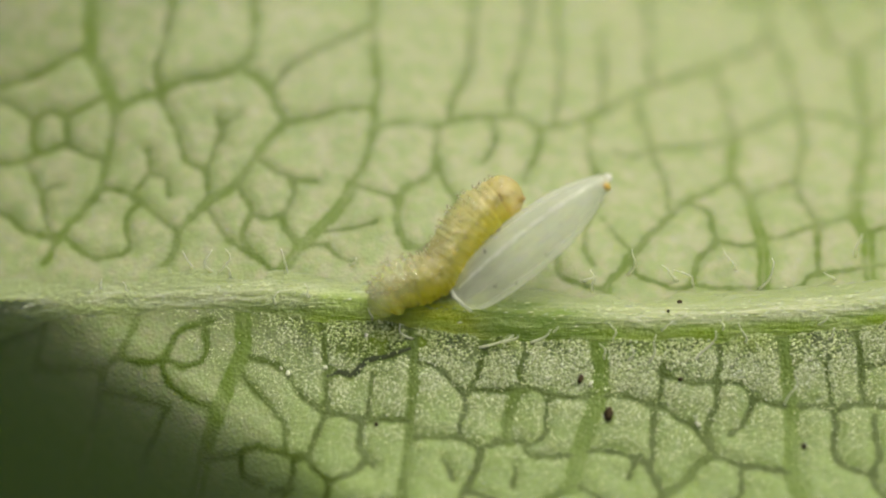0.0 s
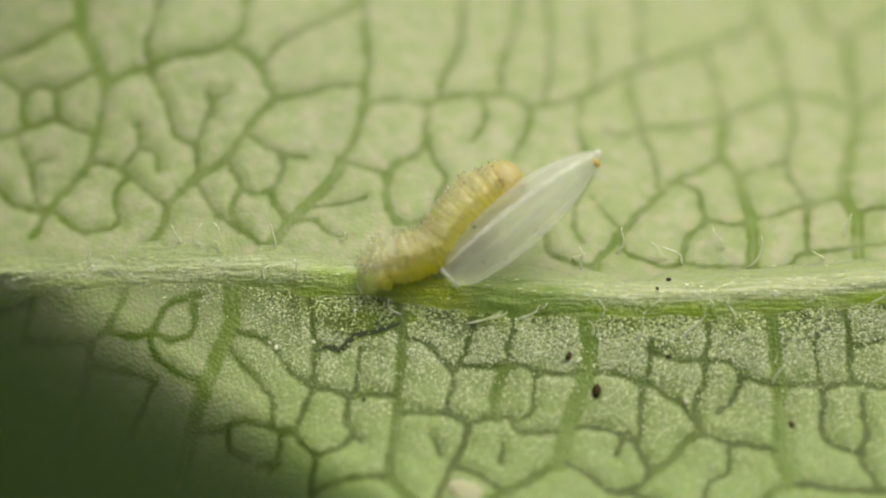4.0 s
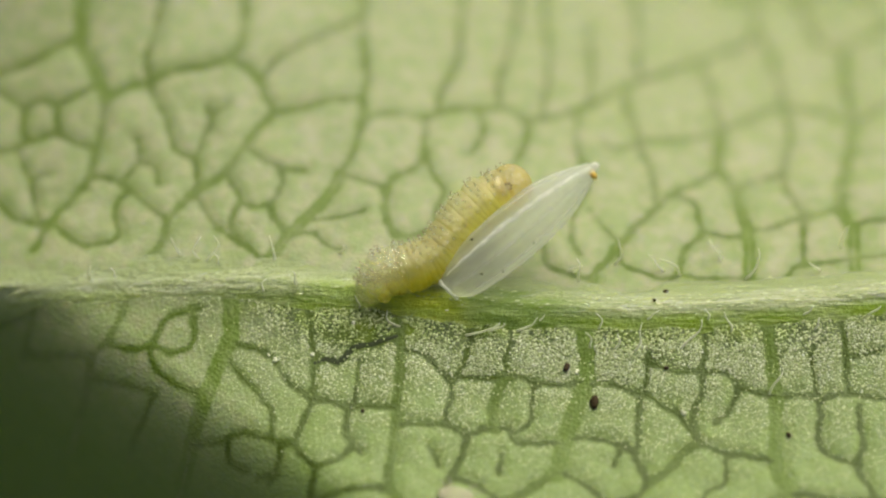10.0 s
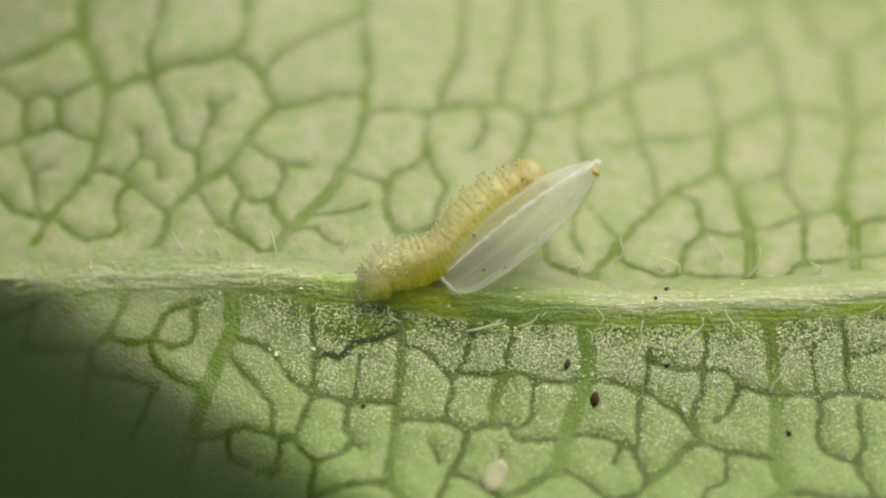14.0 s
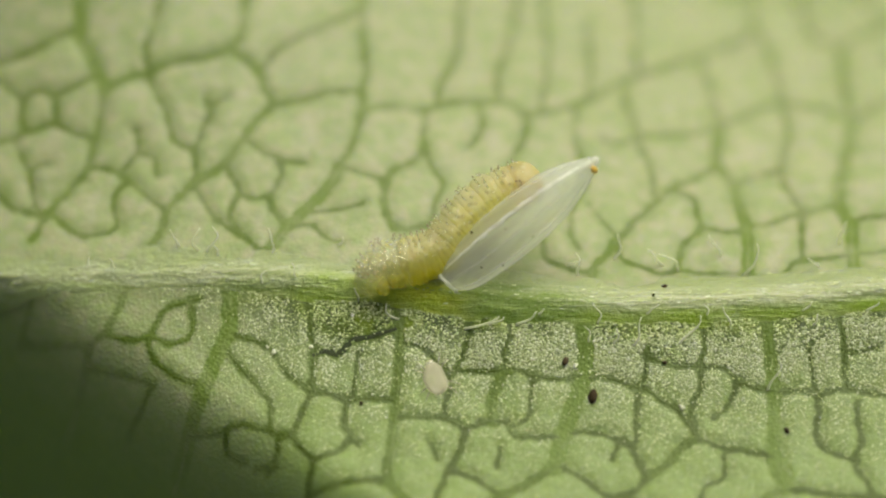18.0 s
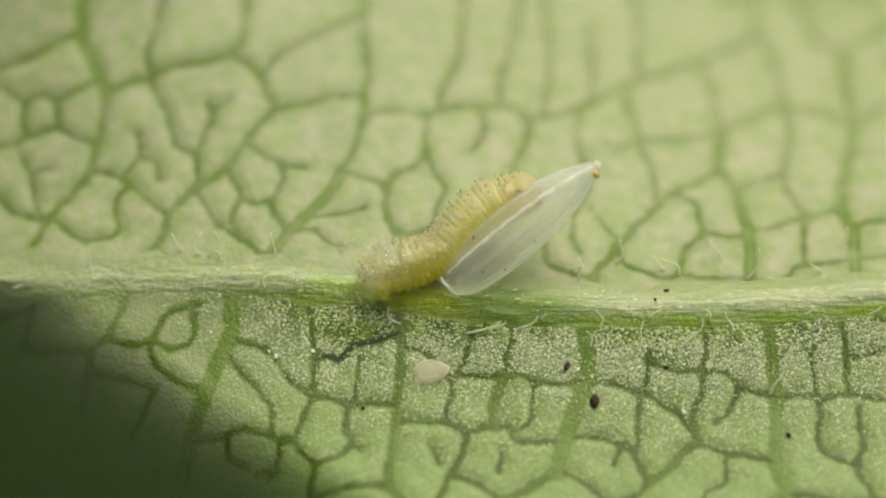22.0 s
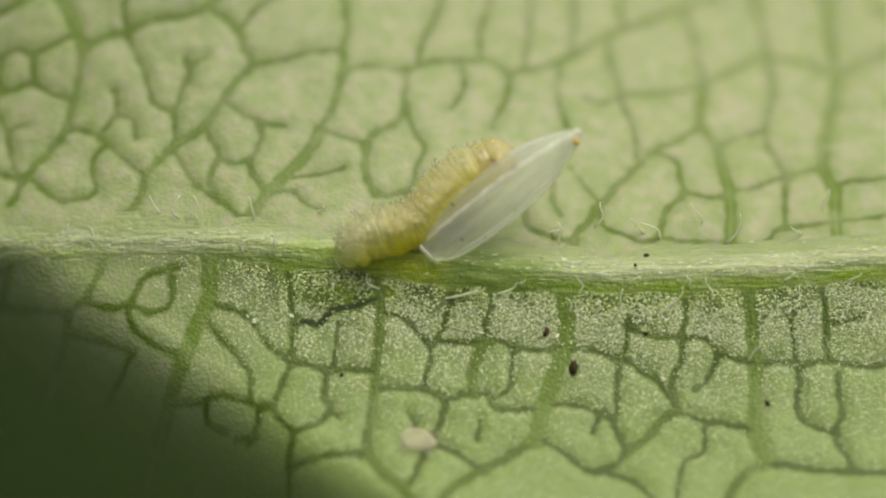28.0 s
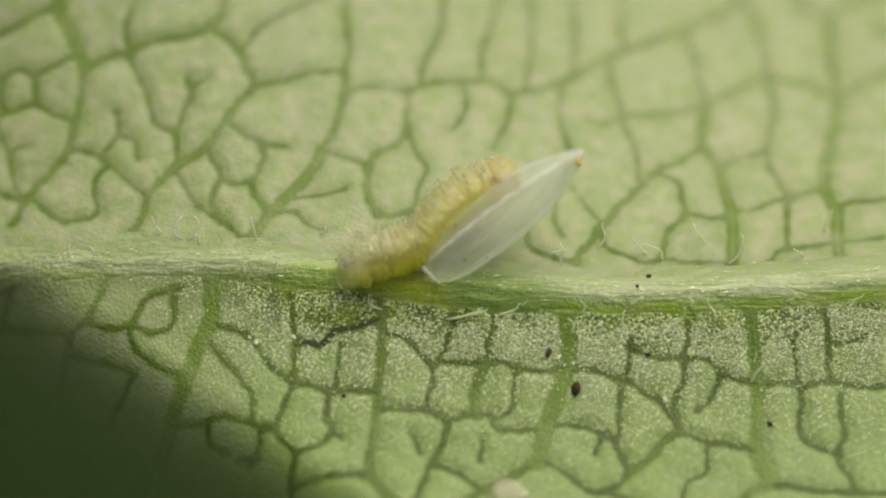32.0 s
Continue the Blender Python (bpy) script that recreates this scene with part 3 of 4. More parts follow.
vein(0.048, (2.50, -1.72), (2.74, -1.75), (2.98, -1.77), (3.17, -1.79), (3.47, -1.78))
vein(0.048, (2.49, -0.95), (2.66, -0.93), (2.80, -0.95), (2.99, -0.91), (3.23, -0.95), (3.52, -0.96))
vein(0.048, (2.77, -0.96), (2.78, -1.10), (2.75, -1.28), (2.80, -1.39), (2.96, -1.46), (3.03, -1.49))
vein(0.048, (3.07, -1.02), (3.06, -1.19), (3.08, -1.32), (3.03, -1.50), (3.09, -1.64), (3.15, -1.78))
vein(0.034, (2.73, -0.63), (2.75, -0.76), (2.77, -0.94))
vein(0.048, (2.96, -0.36), (3.00, -0.59), (2.98, -0.76), (3.01, -0.91))
vein(0.034, (2.07, -1.46), (2.06, -1.63), (1.93, -1.70), (1.88, -1.86), (1.81, -2.23))
vein(0.034, (1.41, -1.39), (1.33, -1.33))
vein(0.034, (-2.28, 1.01), (-2.39, 0.87))
vein(0.034, (-1.11, 0.34), (-0.94, 0.35))
vein(0.048, (-2.66, -0.67), (-2.74, -0.78), (-2.87, -0.90))
vein(0.034, (-2.31, -1.03), (-2.40, -1.16))
vein(0.048, (-1.92, -1.34), (-2.01, -1.45), (-2.13, -1.63))
vein(0.034, (-2.63, -0.59), (-2.29, -0.73), (-2.10, -0.82))
vein(0.034, (-3.15, -0.33), (-2.89, -0.41), (-2.60, -0.50))
vein(0.034, (-1.83, -0.24), (-1.82, -0.34))
vein(0.034, (-1.99, -0.57), (-2.11, -0.51))
vein(0.034, (-1.38, 1.69), (-1.23, 1.92), (-0.98, 2.10), (-0.63, 2.32))
vein(0.034, (-1.84, 0.72), (-1.72, 0.81), (-1.60, 0.90))
vein(0.034, (-1.67, 0.41), (-1.57, 0.33), (-1.49, 0.26))
vein(0.034, (1.26, 1.28), (1.41, 1.25), (1.55, 1.33))
vein(0.034, (1.13, 0.63), (1.23, 0.47), (1.33, 0.34))
vein(0.034, (-1.33, -1.48), (-1.18, -1.49))
vein(0.034, (1.33, -1.34), (1.26, -1.48))
vein(0.034, (0.95, -1.28), (1.13, -1.27), (1.33, -1.33))
vein(0.034, (2.99, -0.63), (3.13, -0.63), (3.24, -0.60))


def leaf_half_width(x):
    u = np.clip((x + 22) / 46, 0, 1)
    return 13.5 * np.sin(np.pi * u ** 0.8) ** 0.8 + 0.02


def axis(dense, step, far):
    inner = np.arange(-dense, dense + step / 2, step)
    out, at, gap = [], dense, step
    while at < far:
        gap *= 1.25
        at += gap
        out.append(at)
    out = np.array(out)
    return np.concatenate([-out[::-1], inner, out])


def swell(x, y):
    """Small waves of the blade (mm)."""
    return noise.noise((x * 2.3, y * 2.3, 0.3)) * 0.022 + noise.noise((x * 9, y * 9, 4.0)) * 0.0035


def rolled(x, y):
    """How far the blade has turned over towards its hanging corner."""
    return np.clip((-0.573 * (x + 2.22) - 0.82 * (y + 0.98) + 0.31) / 0.55, 0, 1)


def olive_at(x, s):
    """The deeper green along the foot of the midrib, broadest below the egg: olive tissue with shade painted in."""
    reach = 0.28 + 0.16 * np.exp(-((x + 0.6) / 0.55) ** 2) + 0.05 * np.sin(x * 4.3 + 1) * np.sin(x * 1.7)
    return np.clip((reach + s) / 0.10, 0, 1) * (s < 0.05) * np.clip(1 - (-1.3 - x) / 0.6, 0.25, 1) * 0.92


def strength(x, y):
    """Veins stand out more in some stretches than in others."""
    return 1.0 + 0.5 * noise.noise((x * 2.6, y * 2.6, 12.0)) + 0.4 * noise.noise((x * 8, y * 8, 3.0))


PUFF = 0.013            # how far the tissue stands over the veins on the near side (mm)


def foot_dip(x, s):
    """The blade sinks along the near foot of the midrib (mm)."""
    return np.where(s < 0, -0.015 * np.exp(-(s / 0.16) ** 2), 0.0) * np.clip(1 - (-0.9 - x) / 1.2, 0.1, 1)


def build_blade():
    xs, ys = axis(3.75, 0.015, 25), axis(2.8, 0.015, 15) + 0.5
    gx, gy = np.meshgrid(xs, ys, indexing="ij")
    x, y = gx.ravel(), gy.ravel()
    web, close, slim = np.zeros(len(x)), np.full(len(x), 9.0), np.zeros(len(x))
    for width, line in LINES:
        lo, hi = line.min(0) - 0.3, line.max(0) + 0.3
        pick = np.where((x > lo[0]) & (x < hi[0]) & (y > lo[1]) & (y < hi[1]))[0]
        if not len(pick):
            continue
        px, py = x[pick], y[pick]
        best = np.full(len(pick), 9.0)
        for (ax, ay), (bx, by) in zip(line, line[1:]):
            ll = (bx - ax) ** 2 + (by - ay) ** 2 + 1e-12
            t = np.clip(((px - ax) * (bx - ax) + (py - ay) * (by - ay)) / ll, 0, 1)
            best = np.minimum(best, np.hypot(px - ax - t * (bx - ax), py - ay - t * (by - ay)))
        wide = width * np.where(py > mid_y(px), 0.78 if width > 0.08 else 0.55, 0.95 if width > 0.08 else 0.82)
        web[pick] += np.exp(-(best - wide / 2) / 0.014)
        won = best - wide / 2 < close[pick]
        slim[pick[won]] = np.clip((0.105 - width) / 0.06, 0, 1)
        close[pick] = np.minimum(close[pick], best - wide / 2)
    dist = -0.014 * np.log(np.maximum(web, 1e-12))
    # the net goes on over the rest of the leaf
    far = np.where((np.abs(x - 0.05) > 3.55) | (y > 3.0) | (y < -2.15))[0]
    rnd = np.random.RandomState(5)
    gap = 0.42
    for i0 in range(0, len(far), 20000):
        idx = far[i0:i0 + 20000]
        f1, f2 = np.full(len(idx), 9.0), np.full(len(idx), 9.0)
        cx, cy = np.floor(x[idx] / gap), np.floor(y[idx] / gap)
        for dx in (-1, 0, 1):
            for dy in (-1, 0, 1):
                sx, sy = cx + dx, cy + dy
                h1 = np.modf(np.abs(np.sin(sx * 127.1 + sy * 311.7) * 43758.5))[0]
                h2 = np.modf(np.abs(np.sin(sx * 269.5 + sy * 183.3) * 24634.6))[0]
                d = np.hypot(x[idx] - (sx + h1) * gap, y[idx] - (sy + h2) * gap)
                f2 = np.minimum(f2, np.maximum(f1, d))
                f1 = np.minimum(f1, d)
        dist[idx] = np.minimum(dist[idx], (f2 - f1) / 2 - 0.015)
    near = np.abs(dist) < 0.12
    rag = np.array([noise.noise((a * 13, b * 13, 9.0)) * 0.015 + noise.noise((a * 31, b * 31, 2.0)) * 0.009 for a, b in zip(x[near], y[near])])
    dist[near] += rag
    vary = np.ones(len(x))
    vary[near] = [strength(a, b) for a, b in zip(x[near], y[near])]
    d = np.clip(dist, 0, None)
    s = y - mid_y(x)
    puff = np.where(s < 0, PUFF * (1 - rolled(x, y)) * np.clip((x + 1.8) / 1.4, 0.2, 1), 0.011) * (1 - np.exp(-(d / 0.05) ** 2))
    rim = foot_dip(x, s)
    uneven = np.array([swell(a, b) if abs(a) < 4.2 and abs(b) < 3.4 else 0.0 for a, b in zip(x, y)])
    z = lie(x, y) + puff + rim + uneven - 0.009
    keep = np.abs(s) < leaf_half_width(x)
    nx, ny = len(xs), len(ys)
    k = keep.reshape(nx, ny)
    z = np.maximum(z, GROUND + 0.05)
    ii, jj = np.meshgrid(np.arange(nx - 1), np.arange(ny - 1), indexing="ij")
    ok = k[:-1, :-1] & k[1:, :-1] & k[1:, 1:] & k[:-1, 1:]
    a = (ii * ny + jj)[ok]
    quads = np.stack([a, a + ny, a + ny + 1, a + 1], 1)
    used = np.unique(quads)
    remap = np.zeros(nx * ny, int)
    remap[used] = np.arange(len(used))
    quads = remap[quads]
    me = bpy.data.meshes.new("blade")
    me.vertices.add(len(used))
    me.vertices.foreach_set("co", (np.stack([x, y, z], 1)[used] * MM).ravel())
    me.loops.add(quads.size)
    me.loops.foreach_set("vertex_index", quads.ravel())
    me.polygons.add(len(quads))
    me.polygons.foreach_set("loop_start", np.arange(len(quads)) * 4)
    me.polygons.foreach_set("use_smooth", [True] * len(quads))
    me.update()
    tone = me.attributes.new("vein", "FLOAT", "POINT")
    line_tone = np.exp(-(np.clip(dist + 0.006, 0, None) / np.where(s > 0.1, 0.019, 0.0145)) ** 2) * np.where(s > 0.1, 0.74, 0.9) + np.where(s > 0.1, 0.2, 0.09) * np.exp(-(d / 0.085) ** 2)
    # veins are painted out on the roll, where deep shade hides them
    line_tone *= np.where(s > 0, 1 - 0.08 * np.clip(s / 0.4, 0, 1) - 0.28 * np.clip((s - 0.5) / 0.8, 0, 1) * np.clip((x + 0.3) / 2, 0, 1), 1.0) * (1 - rolled(x, y)) * np.where(s < 0, 1 - 0.25 * np.clip((-1.5 - x) / 1.0, 0, 1), 1.05)
    line_tone *= vary
    tone.data.foreach_set("value", np.clip(line_tone, 0, 1)[used])
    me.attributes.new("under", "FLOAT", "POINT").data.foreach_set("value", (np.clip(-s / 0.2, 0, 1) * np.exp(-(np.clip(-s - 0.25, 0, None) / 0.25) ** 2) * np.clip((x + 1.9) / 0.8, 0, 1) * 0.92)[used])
    me.attributes.new("slim", "FLOAT", "POINT").data.foreach_set("value", slim[used])
    # the roll keeps the deeper green: its olive shade, put into the colour
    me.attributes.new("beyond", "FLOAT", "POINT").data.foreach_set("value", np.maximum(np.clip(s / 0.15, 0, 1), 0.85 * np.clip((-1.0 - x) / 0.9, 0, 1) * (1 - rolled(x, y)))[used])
    me.attributes.new("rolled", "FLOAT", "POINT").data.foreach_set("value", rolled(x, y)[used])
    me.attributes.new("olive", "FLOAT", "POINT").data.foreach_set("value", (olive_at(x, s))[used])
    # painted brightening of the far half, stronger to the right
    slope_light = me.attributes.new("slope_light", "FLOAT", "POINT")
    slope_light.data.foreach_set("value", (np.clip(s / 0.6, 0, 1) * np.clip((x + 2.5) / 4, 0, 1) * 0.85)[used])
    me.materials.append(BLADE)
    return part("blade", me, leaf), xs, ys, dist.reshape(nx, ny)


blade, GRID_X, GRID_Y, VEIN_GAP = build_blade()
solid = blade.modifiers.new("thickness", "SOLIDIFY")
solid.thickness, solid.offset = 0.12 * MM, -1.0

for which, (width, line) in enumerate(LINES):
    n = len(line)
    vary_w = random.Random(which)
    verts = []
    for i, (px, py) in enumerate(line):
        tx, ty = line[min(i + 1, n - 1)] - line[max(i - 1, 0)]
        ll = math.hypot(tx, ty) + 1e-9
        tx, ty = tx / ll, ty / ll
        w = width * vary_w.uniform(0.7, 1.2) * (0.5 if which in DARKENED else 0.32) * (0.72 if py > mid_y(px) else 0.94) * (1.0 if 2 < i < n - 3 else 0.7)
        for o, h in ((-1.0, -0.0104), (-0.6, -0.0086), (0, -0.0079), (0.6, -0.0086), (1.0, -0.0104)):
            qx, qy = px - ty * o * w, py + tx * o * w
            rim = 0.015 * math.exp(-((qy - mid_y(qx)) / 0.16) ** 2) * min(1, max(0.1, 1 - (-0.9 - qx) / 1.2)) if qy < mid_y(qx) else 0
            verts.append((qx, qy, float(lie(qx, qy)) + swell(qx, qy) + h - rim))
    me = mesh_of("vein", verts, sheet(n, 5), VEIN_DARK if which in DARKENED else BLADE)
    off = float(line[:, 1].mean() - np.mean(mid_y(line[:, 0])))
    far_side = off > 0.3
    fade = (0.70 - 0.22 * min(1, max(0, (off - 0.5) / 0.8)) * min(1, max(0, (float(line[:, 0].mean()) + 0.3) / 2)) if far_side else 0.9) * (1.0 if far_side else 1 - 0.25 * min(1, max(0, -1.5 - float(line[:, 0].mean()))))
    me.attributes.new("vein", "FLOAT", "POINT").data.foreach_set("value", [min(1.0, fade * (1 - float(rolled(verts[k][0], verts[k][1]))) * strength(verts[k][0], verts[k][1]) * (1.1 if k % 5 in (0, 4) else 1.18)) for k in range(len(verts))])
    for key, value in (("slim", min(1, max(0, (0.105 - width) / 0.06))), ("beyond", 1.0 if far_side else min(0.85, max(0.0, (-1.0 - float(line[:, 0].mean())) / 0.9))), ("slope_light", 0.0), ("olive", 0.0)):
        me.attributes.new(key, "FLOAT", "POINT").data.foreach_set("value", [value] * len(verts))
    part("vein", me, leaf)


def build_midrib():
    verts, tone, shoulder, egg_shade, body_glow = [], [], [], [], []
    xs = np.concatenate([np.linspace(-21, -4.2, 20), np.arange(-4.1, 4.1, 0.025), np.linspace(4.2, 21, 20)])
    offs = np.concatenate([np.linspace(-0.185, -0.105, 5), np.linspace(-0.095, 0.12, 16), np.linspace(0.135, 0.26, 8)])
    for x in xs:
        yc = float(mid_y(x)) - 0.015
        r = 0.102 + 0.012 * noise.noise((x * 1.3, 0, 0))
        slim = 1 - 0.28 * min(1, max(0, (-0.5 - x) / 0.8))
        for o in offs:
            o = o * slim if o < 0 else o
            wide = r * 1.08 * slim if o < 0 else r * 1.6
            hump = (0.048 - 0.034 * min(1, max(0, (-0.9 - x) / 1.2))) * math.exp(-(abs(o) / wide) ** (2.8 if o < 0 else 2.0))
            g = 0.008 * noise.noise((x * 1.1, o * 22, 7)) + 0.005 * noise.noise((x * 5, o * 30, 3))
            edge = 0.02 * max(0, abs(o) - (0.12 * slim if o < 0 else 0.22)) / 0.07
            verts.append((x, yc + o + 0.012 * noise.noise((x * 2.0, 1, 1)), float(lie(x, yc + o)) + hump + g * math.exp(-(o / 0.15) ** 2) - 0.006 - edge))
            shoulder.append(min(1, max(0, (o - 0.07 + 0.07 * min(1, max(0, (-0.9 - x) / 1.2)) - 0.05 * noise.noise((x * 4, o * 6, 5))) / 0.09)))
            # mask of the painted glow below the body
            body_glow.append(0.95 * math.exp(-((x + 0.17) / 0.38) ** 4) * min(1, max(0, (0.10 - o) / 0.08)) * min(1, max(0, 0.7 + 0.9 * noise.noise((x * 5, o * 12, 31)))))
            # mask of the painted shade below the egg
            egg_shade.append(0.9 * math.exp(-((x - 0.64) / 0.44) ** 4) * min(1, max(0, (0.15 + 0.07 * noise.noise((x * 4, o * 7, 11)) - o) / 0.09)) * min(1, max(0, 0.75 + 0.7 * noise.noise((x * 5, o * 14, 21)))))
            stain = 0.95 * math.exp(-((x + 0.05) / 1.05) ** 4) * min(1, max(0, (0.09 + 0.05 * noise.noise((x * 3, 8, 8)) - o) / 0.09))
            tone.append(min(1, max(stain, min(1, max(0, (-o - 0.025) / 0.06)) * (0.95 - 0.5 * min(1, max(0, (-1.0 - x) / 0.8)))) * (0.85 + 0.4 * noise.noise((x * 3, o * 9, 2)))))
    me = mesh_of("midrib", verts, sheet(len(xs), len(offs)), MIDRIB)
    me.flip_normals()
    me.attributes.new("flank", "FLOAT", "POINT").data.foreach_set("value", tone)
    me.attributes.new("shoulder", "FLOAT", "POINT").data.foreach_set("value", shoulder)
    me.attributes.new("body_glow", "FLOAT", "POINT").data.foreach_set("value", body_glow)
    me.attributes.new("egg_shade", "FLOAT", "POINT").data.foreach_set("value", egg_shade)
    return part("midrib", me, leaf, "pale fibrous midrib with an olive flank")


build_midrib()


def hair(x, y, dx, up, bend):
    """A curved clear hair rooted on the blade; dx, up: how far its tip lies to the side and up the slope of view."""
    s = y - float(mid_y(x))
    root = Vector((x, y, float(lie(x, y)) + (0.055 * math.exp(-(s / 0.1) ** 2)) - 0.01))
    side, rise, out = Vector((1, 0, 0)), Vector((0, 0.906, 0.423)), Vector((0, -0.423, 0.906))
    path = []
    for i in range(9):
        t = i / 8
        curl = math.hypot(dx, up) * (bend * 0.5 * math.sin(math.pi * t) + 0.07 * math.sin(2 * math.pi * t + 9 * x))
        path.append(root + side * (dx * t + curl * (1 if up >= 0 else -1)) + rise * (up * t) + out * (0.09 * math.sin(math.pi * 0.55 * t)))
    v, f = tube(path, [0.0105 * (1 - 0.7 * i / 8) for i in range(9)], 5)
    part("hair", mesh_of("hair", v, f, HAIR), leaf)


hair(-1.95, 0.18, -0.06, 0.13, 0.30)
hair(-1.79, 0.14, 0.01, 0.17, -0.50)
hair(-1.73, 0.12, 0.05, 0.19, 0.50)
hair(-1.64, 0.09, -0.03, 0.08, 0.20)
hair(-1.25, 0.10, -0.03, 0.19, 0.40)
hair(-0.76, 0.17, 0.05, 0.06, 0.50)
hair(1.79, 0.01, -0.16, 0.12, 0.50)
hair(1.66, 0.05, -0.12, 0.12, 0.20)
hair(2.10, 0.14, -0.09, 0.17, 0.10)
hair(2.25, -0.03, 0.09, 0.23, 0.60)
hair(1.31, 0.10, 0.03, 0.19, 0.20)
hair(1.03, -0.06, -0.02, 0.17, 0.20)
hair(0.95, 0.04, 0.10, 0.04, 0.40)
hair(2.83, 0.05, -0.09, 0.06, 0.20)
hair(3.00, 0.28, 0.04, 0.17, 0.10)
hair(-0.29, -0.42, -0.09, 0.12, -0.80)
hair(-0.60, -0.28, -0.03, 0.09, 0.30)
hair(0.17, -0.49, 0.25, 0.10, 0.70)
hair(0.36, -0.46, 0.11, 0.06, 0.50)
hair(0.58, -0.46, 0.15, 0.10, 0.20)
hair(0.73, -0.39, 0.04, 0.04, 0.30)
hair(1.29, -0.60, 0.02, 0.12, 0.20)
hair(1.42, -0.62, 0.06, 0.22, 0.20)
hair(1.52, -0.39, 0.09, 0.07, 0.10)
hair(1.77, -0.61, 0.15, 0.23, 0.15)
hair(2.14, -0.47, -0.06, 0.15, 0.20)
hair(1.98, -0.39, -0.03, 0.08, 0.20)
hair(2.41, -0.93, 0.08, 0.20, 0.20)
hair(2.68, -0.35, 0.07, 0.07, 0.10)
hair(2.76, -0.45, 0.03, 0.09, 0.10)
hair(3.16, -0.34, 0.08, 0.07, 0.20)
hair(1.11, -0.58, -0.04, 0.11, 0.30)
hair(-1.06, -0.12, -0.03, 0.10, 0.20)
hair(-1.31, -0.15, 0.03, 0.09, -0.30)
hair(-2.41, 0.00, -0.03, 0.07, 0.20)
hair(-2.62, 0.04, 0.02, 0.07, 0.20)
hair(1.18, -0.45, -0.03, 0.12, 0.30)


def build_granules():
    """Fine waxy beads on the near side of the midrib, thinning out away from it."""
    rnd = random.Random(11)
    verts, faces, tone = [], [], []
    for _ in range(98000):
        x = rnd.uniform(-2.3, 3.6)
        s = -abs(rnd.gauss(0.0, 0.50)) - 0.08 if rnd.random() < 0.72 else rnd.uniform(-1.9, -0.1)
        y = float(mid_y(x)) + s
        gap = VEIN_GAP[min(np.searchsorted(GRID_X, x), len(GRID_X) - 1), min(np.searchsorted(GRID_Y, y), len(GRID_Y) - 1)]
        if (gap < 0.006 and rnd.random() < 0.94) or rnd.random() > (x + 1.95 + 0.9 * max(0, s + 0.45)) / 0.9 or rolled(x, y) > 0.02:
            continue
        r = rnd.uniform(0.0035, 0.0098) * (1 - 0.35 * min(1, max(0, -s - 0.35))) * (1 - 0.4 * min(1, max(0, (-0.7 - x) / 0.8)))
        if rnd.random() < 0.6 and noise.noise((x * 5, y * 5, 6)) < -0.15:
            continue
        if s > -0.4 and rnd.random() < 0.3:
            continue
        r *= 1.0 + 0.22 * min(1, max(0, (s + 0.55) / 0.3))
        on_rib = rnd.random() < 0.02
        if on_rib:          # some on the midrib itself, as flat slivers standing in for its glints
            x = rnd.uniform(-3.4, 3.6)
            s = rnd.gauss(0.03, 0.05)
            y, r = float(mid_y(x)) + s, r * 0.45
            z = float(lie(x, float(mid_y(x)))) + 0.042 - 0.036 * min(1, max(0, (-0.9 - x) / 1.2)) - 1.4 * max(0, s) ** 2
        else:
            z = float(lie(x, y)) - 0.009 + PUFF * min(1, max(0.2, (x + 1.8) / 1.4)) * (1 - math.exp(-(max(0, gap) / 0.05) ** 2)) + swell(x, y) + float(foot_dip(x, s))
        k, w = len(verts), rnd.uniform(0, 6.28)
        lean, to, long = rnd.uniform(0, 0.5), rnd.uniform(0, 6.28), rnd.uniform(1.0, 1.35)
        green = float(olive_at(x, s)) if not on_rib else 0.0
        if rnd.random() < 0.6 * green:
            continue
        tall = 1.0
        if on_rib:
            long, tall, lean = rnd.uniform(2.2, 6.0), 0.4, 0.2
        tone += [green] * 13
        for reach, rise in ((1.0, -0.25), (0.72, 0.42)):
            for q in range(6):
                a = w + q * 1.0472 + rise
                verts.append((x + long * reach * r * math.cos(a), y + reach * r * math.sin(a), z + tall * r * (rise + (0.3 * lean * math.cos(a - to) if rise > 0 else 0))))
        verts.append((x + 0.2 * r * lean, y, z + tall * r * 0.7))
        for q in range(6):
            p = (q + 1) % 6
            faces.append((k + q, k + p, k + 6 + p, k + 6 + q))
            faces.append((k + 6 + q, k + 6 + p, k + 12))
    me = mesh_of("wax_bloom", verts, faces, GRANULE, False)
    me.attributes.new("olive", "FLOAT", "POINT").data.foreach_set("value", tone)
    ob = part("wax_bloom", me, leaf, "glinting pale waxy beads")
    tagged(ob, kind="stuff")


build_granules()


def speck(x, y, sx, sy, turn, height=0.02):
    """A crumb of dark dirt on the leaf."""
    rnd = random.Random(int(x * 1000))
    v, f = ball(sx, sy, height, 8, 11, lambda a, b: (1 + 0.12 * math.cos(a)) * (1 + 0.3 * math.sin(2 * b + x * 9) * math.sin(a) + rnd.uniform(-0.2, 0.2)))
    me = mesh_of("dirt_speck", v, f, DIRT)
    ob = new("dirt_speck", me)
    s = y - float(mid_y(x))
    ob.matrix_world = pose(x * MM, y * MM, (float(lie(x, y)) + 0.006 + 0.052 * math.exp(-(s / 0.11) ** 2)) * MM, 0, 0, turn)
    tagged(ob, "small dark crumb of dirt stuck on the leaf", "dirt", "dirt specks")


speck(1.670, -0.160, 0.022, 0.016, 20)
speck(1.580, -0.260, 0.012, 0.009, 0)
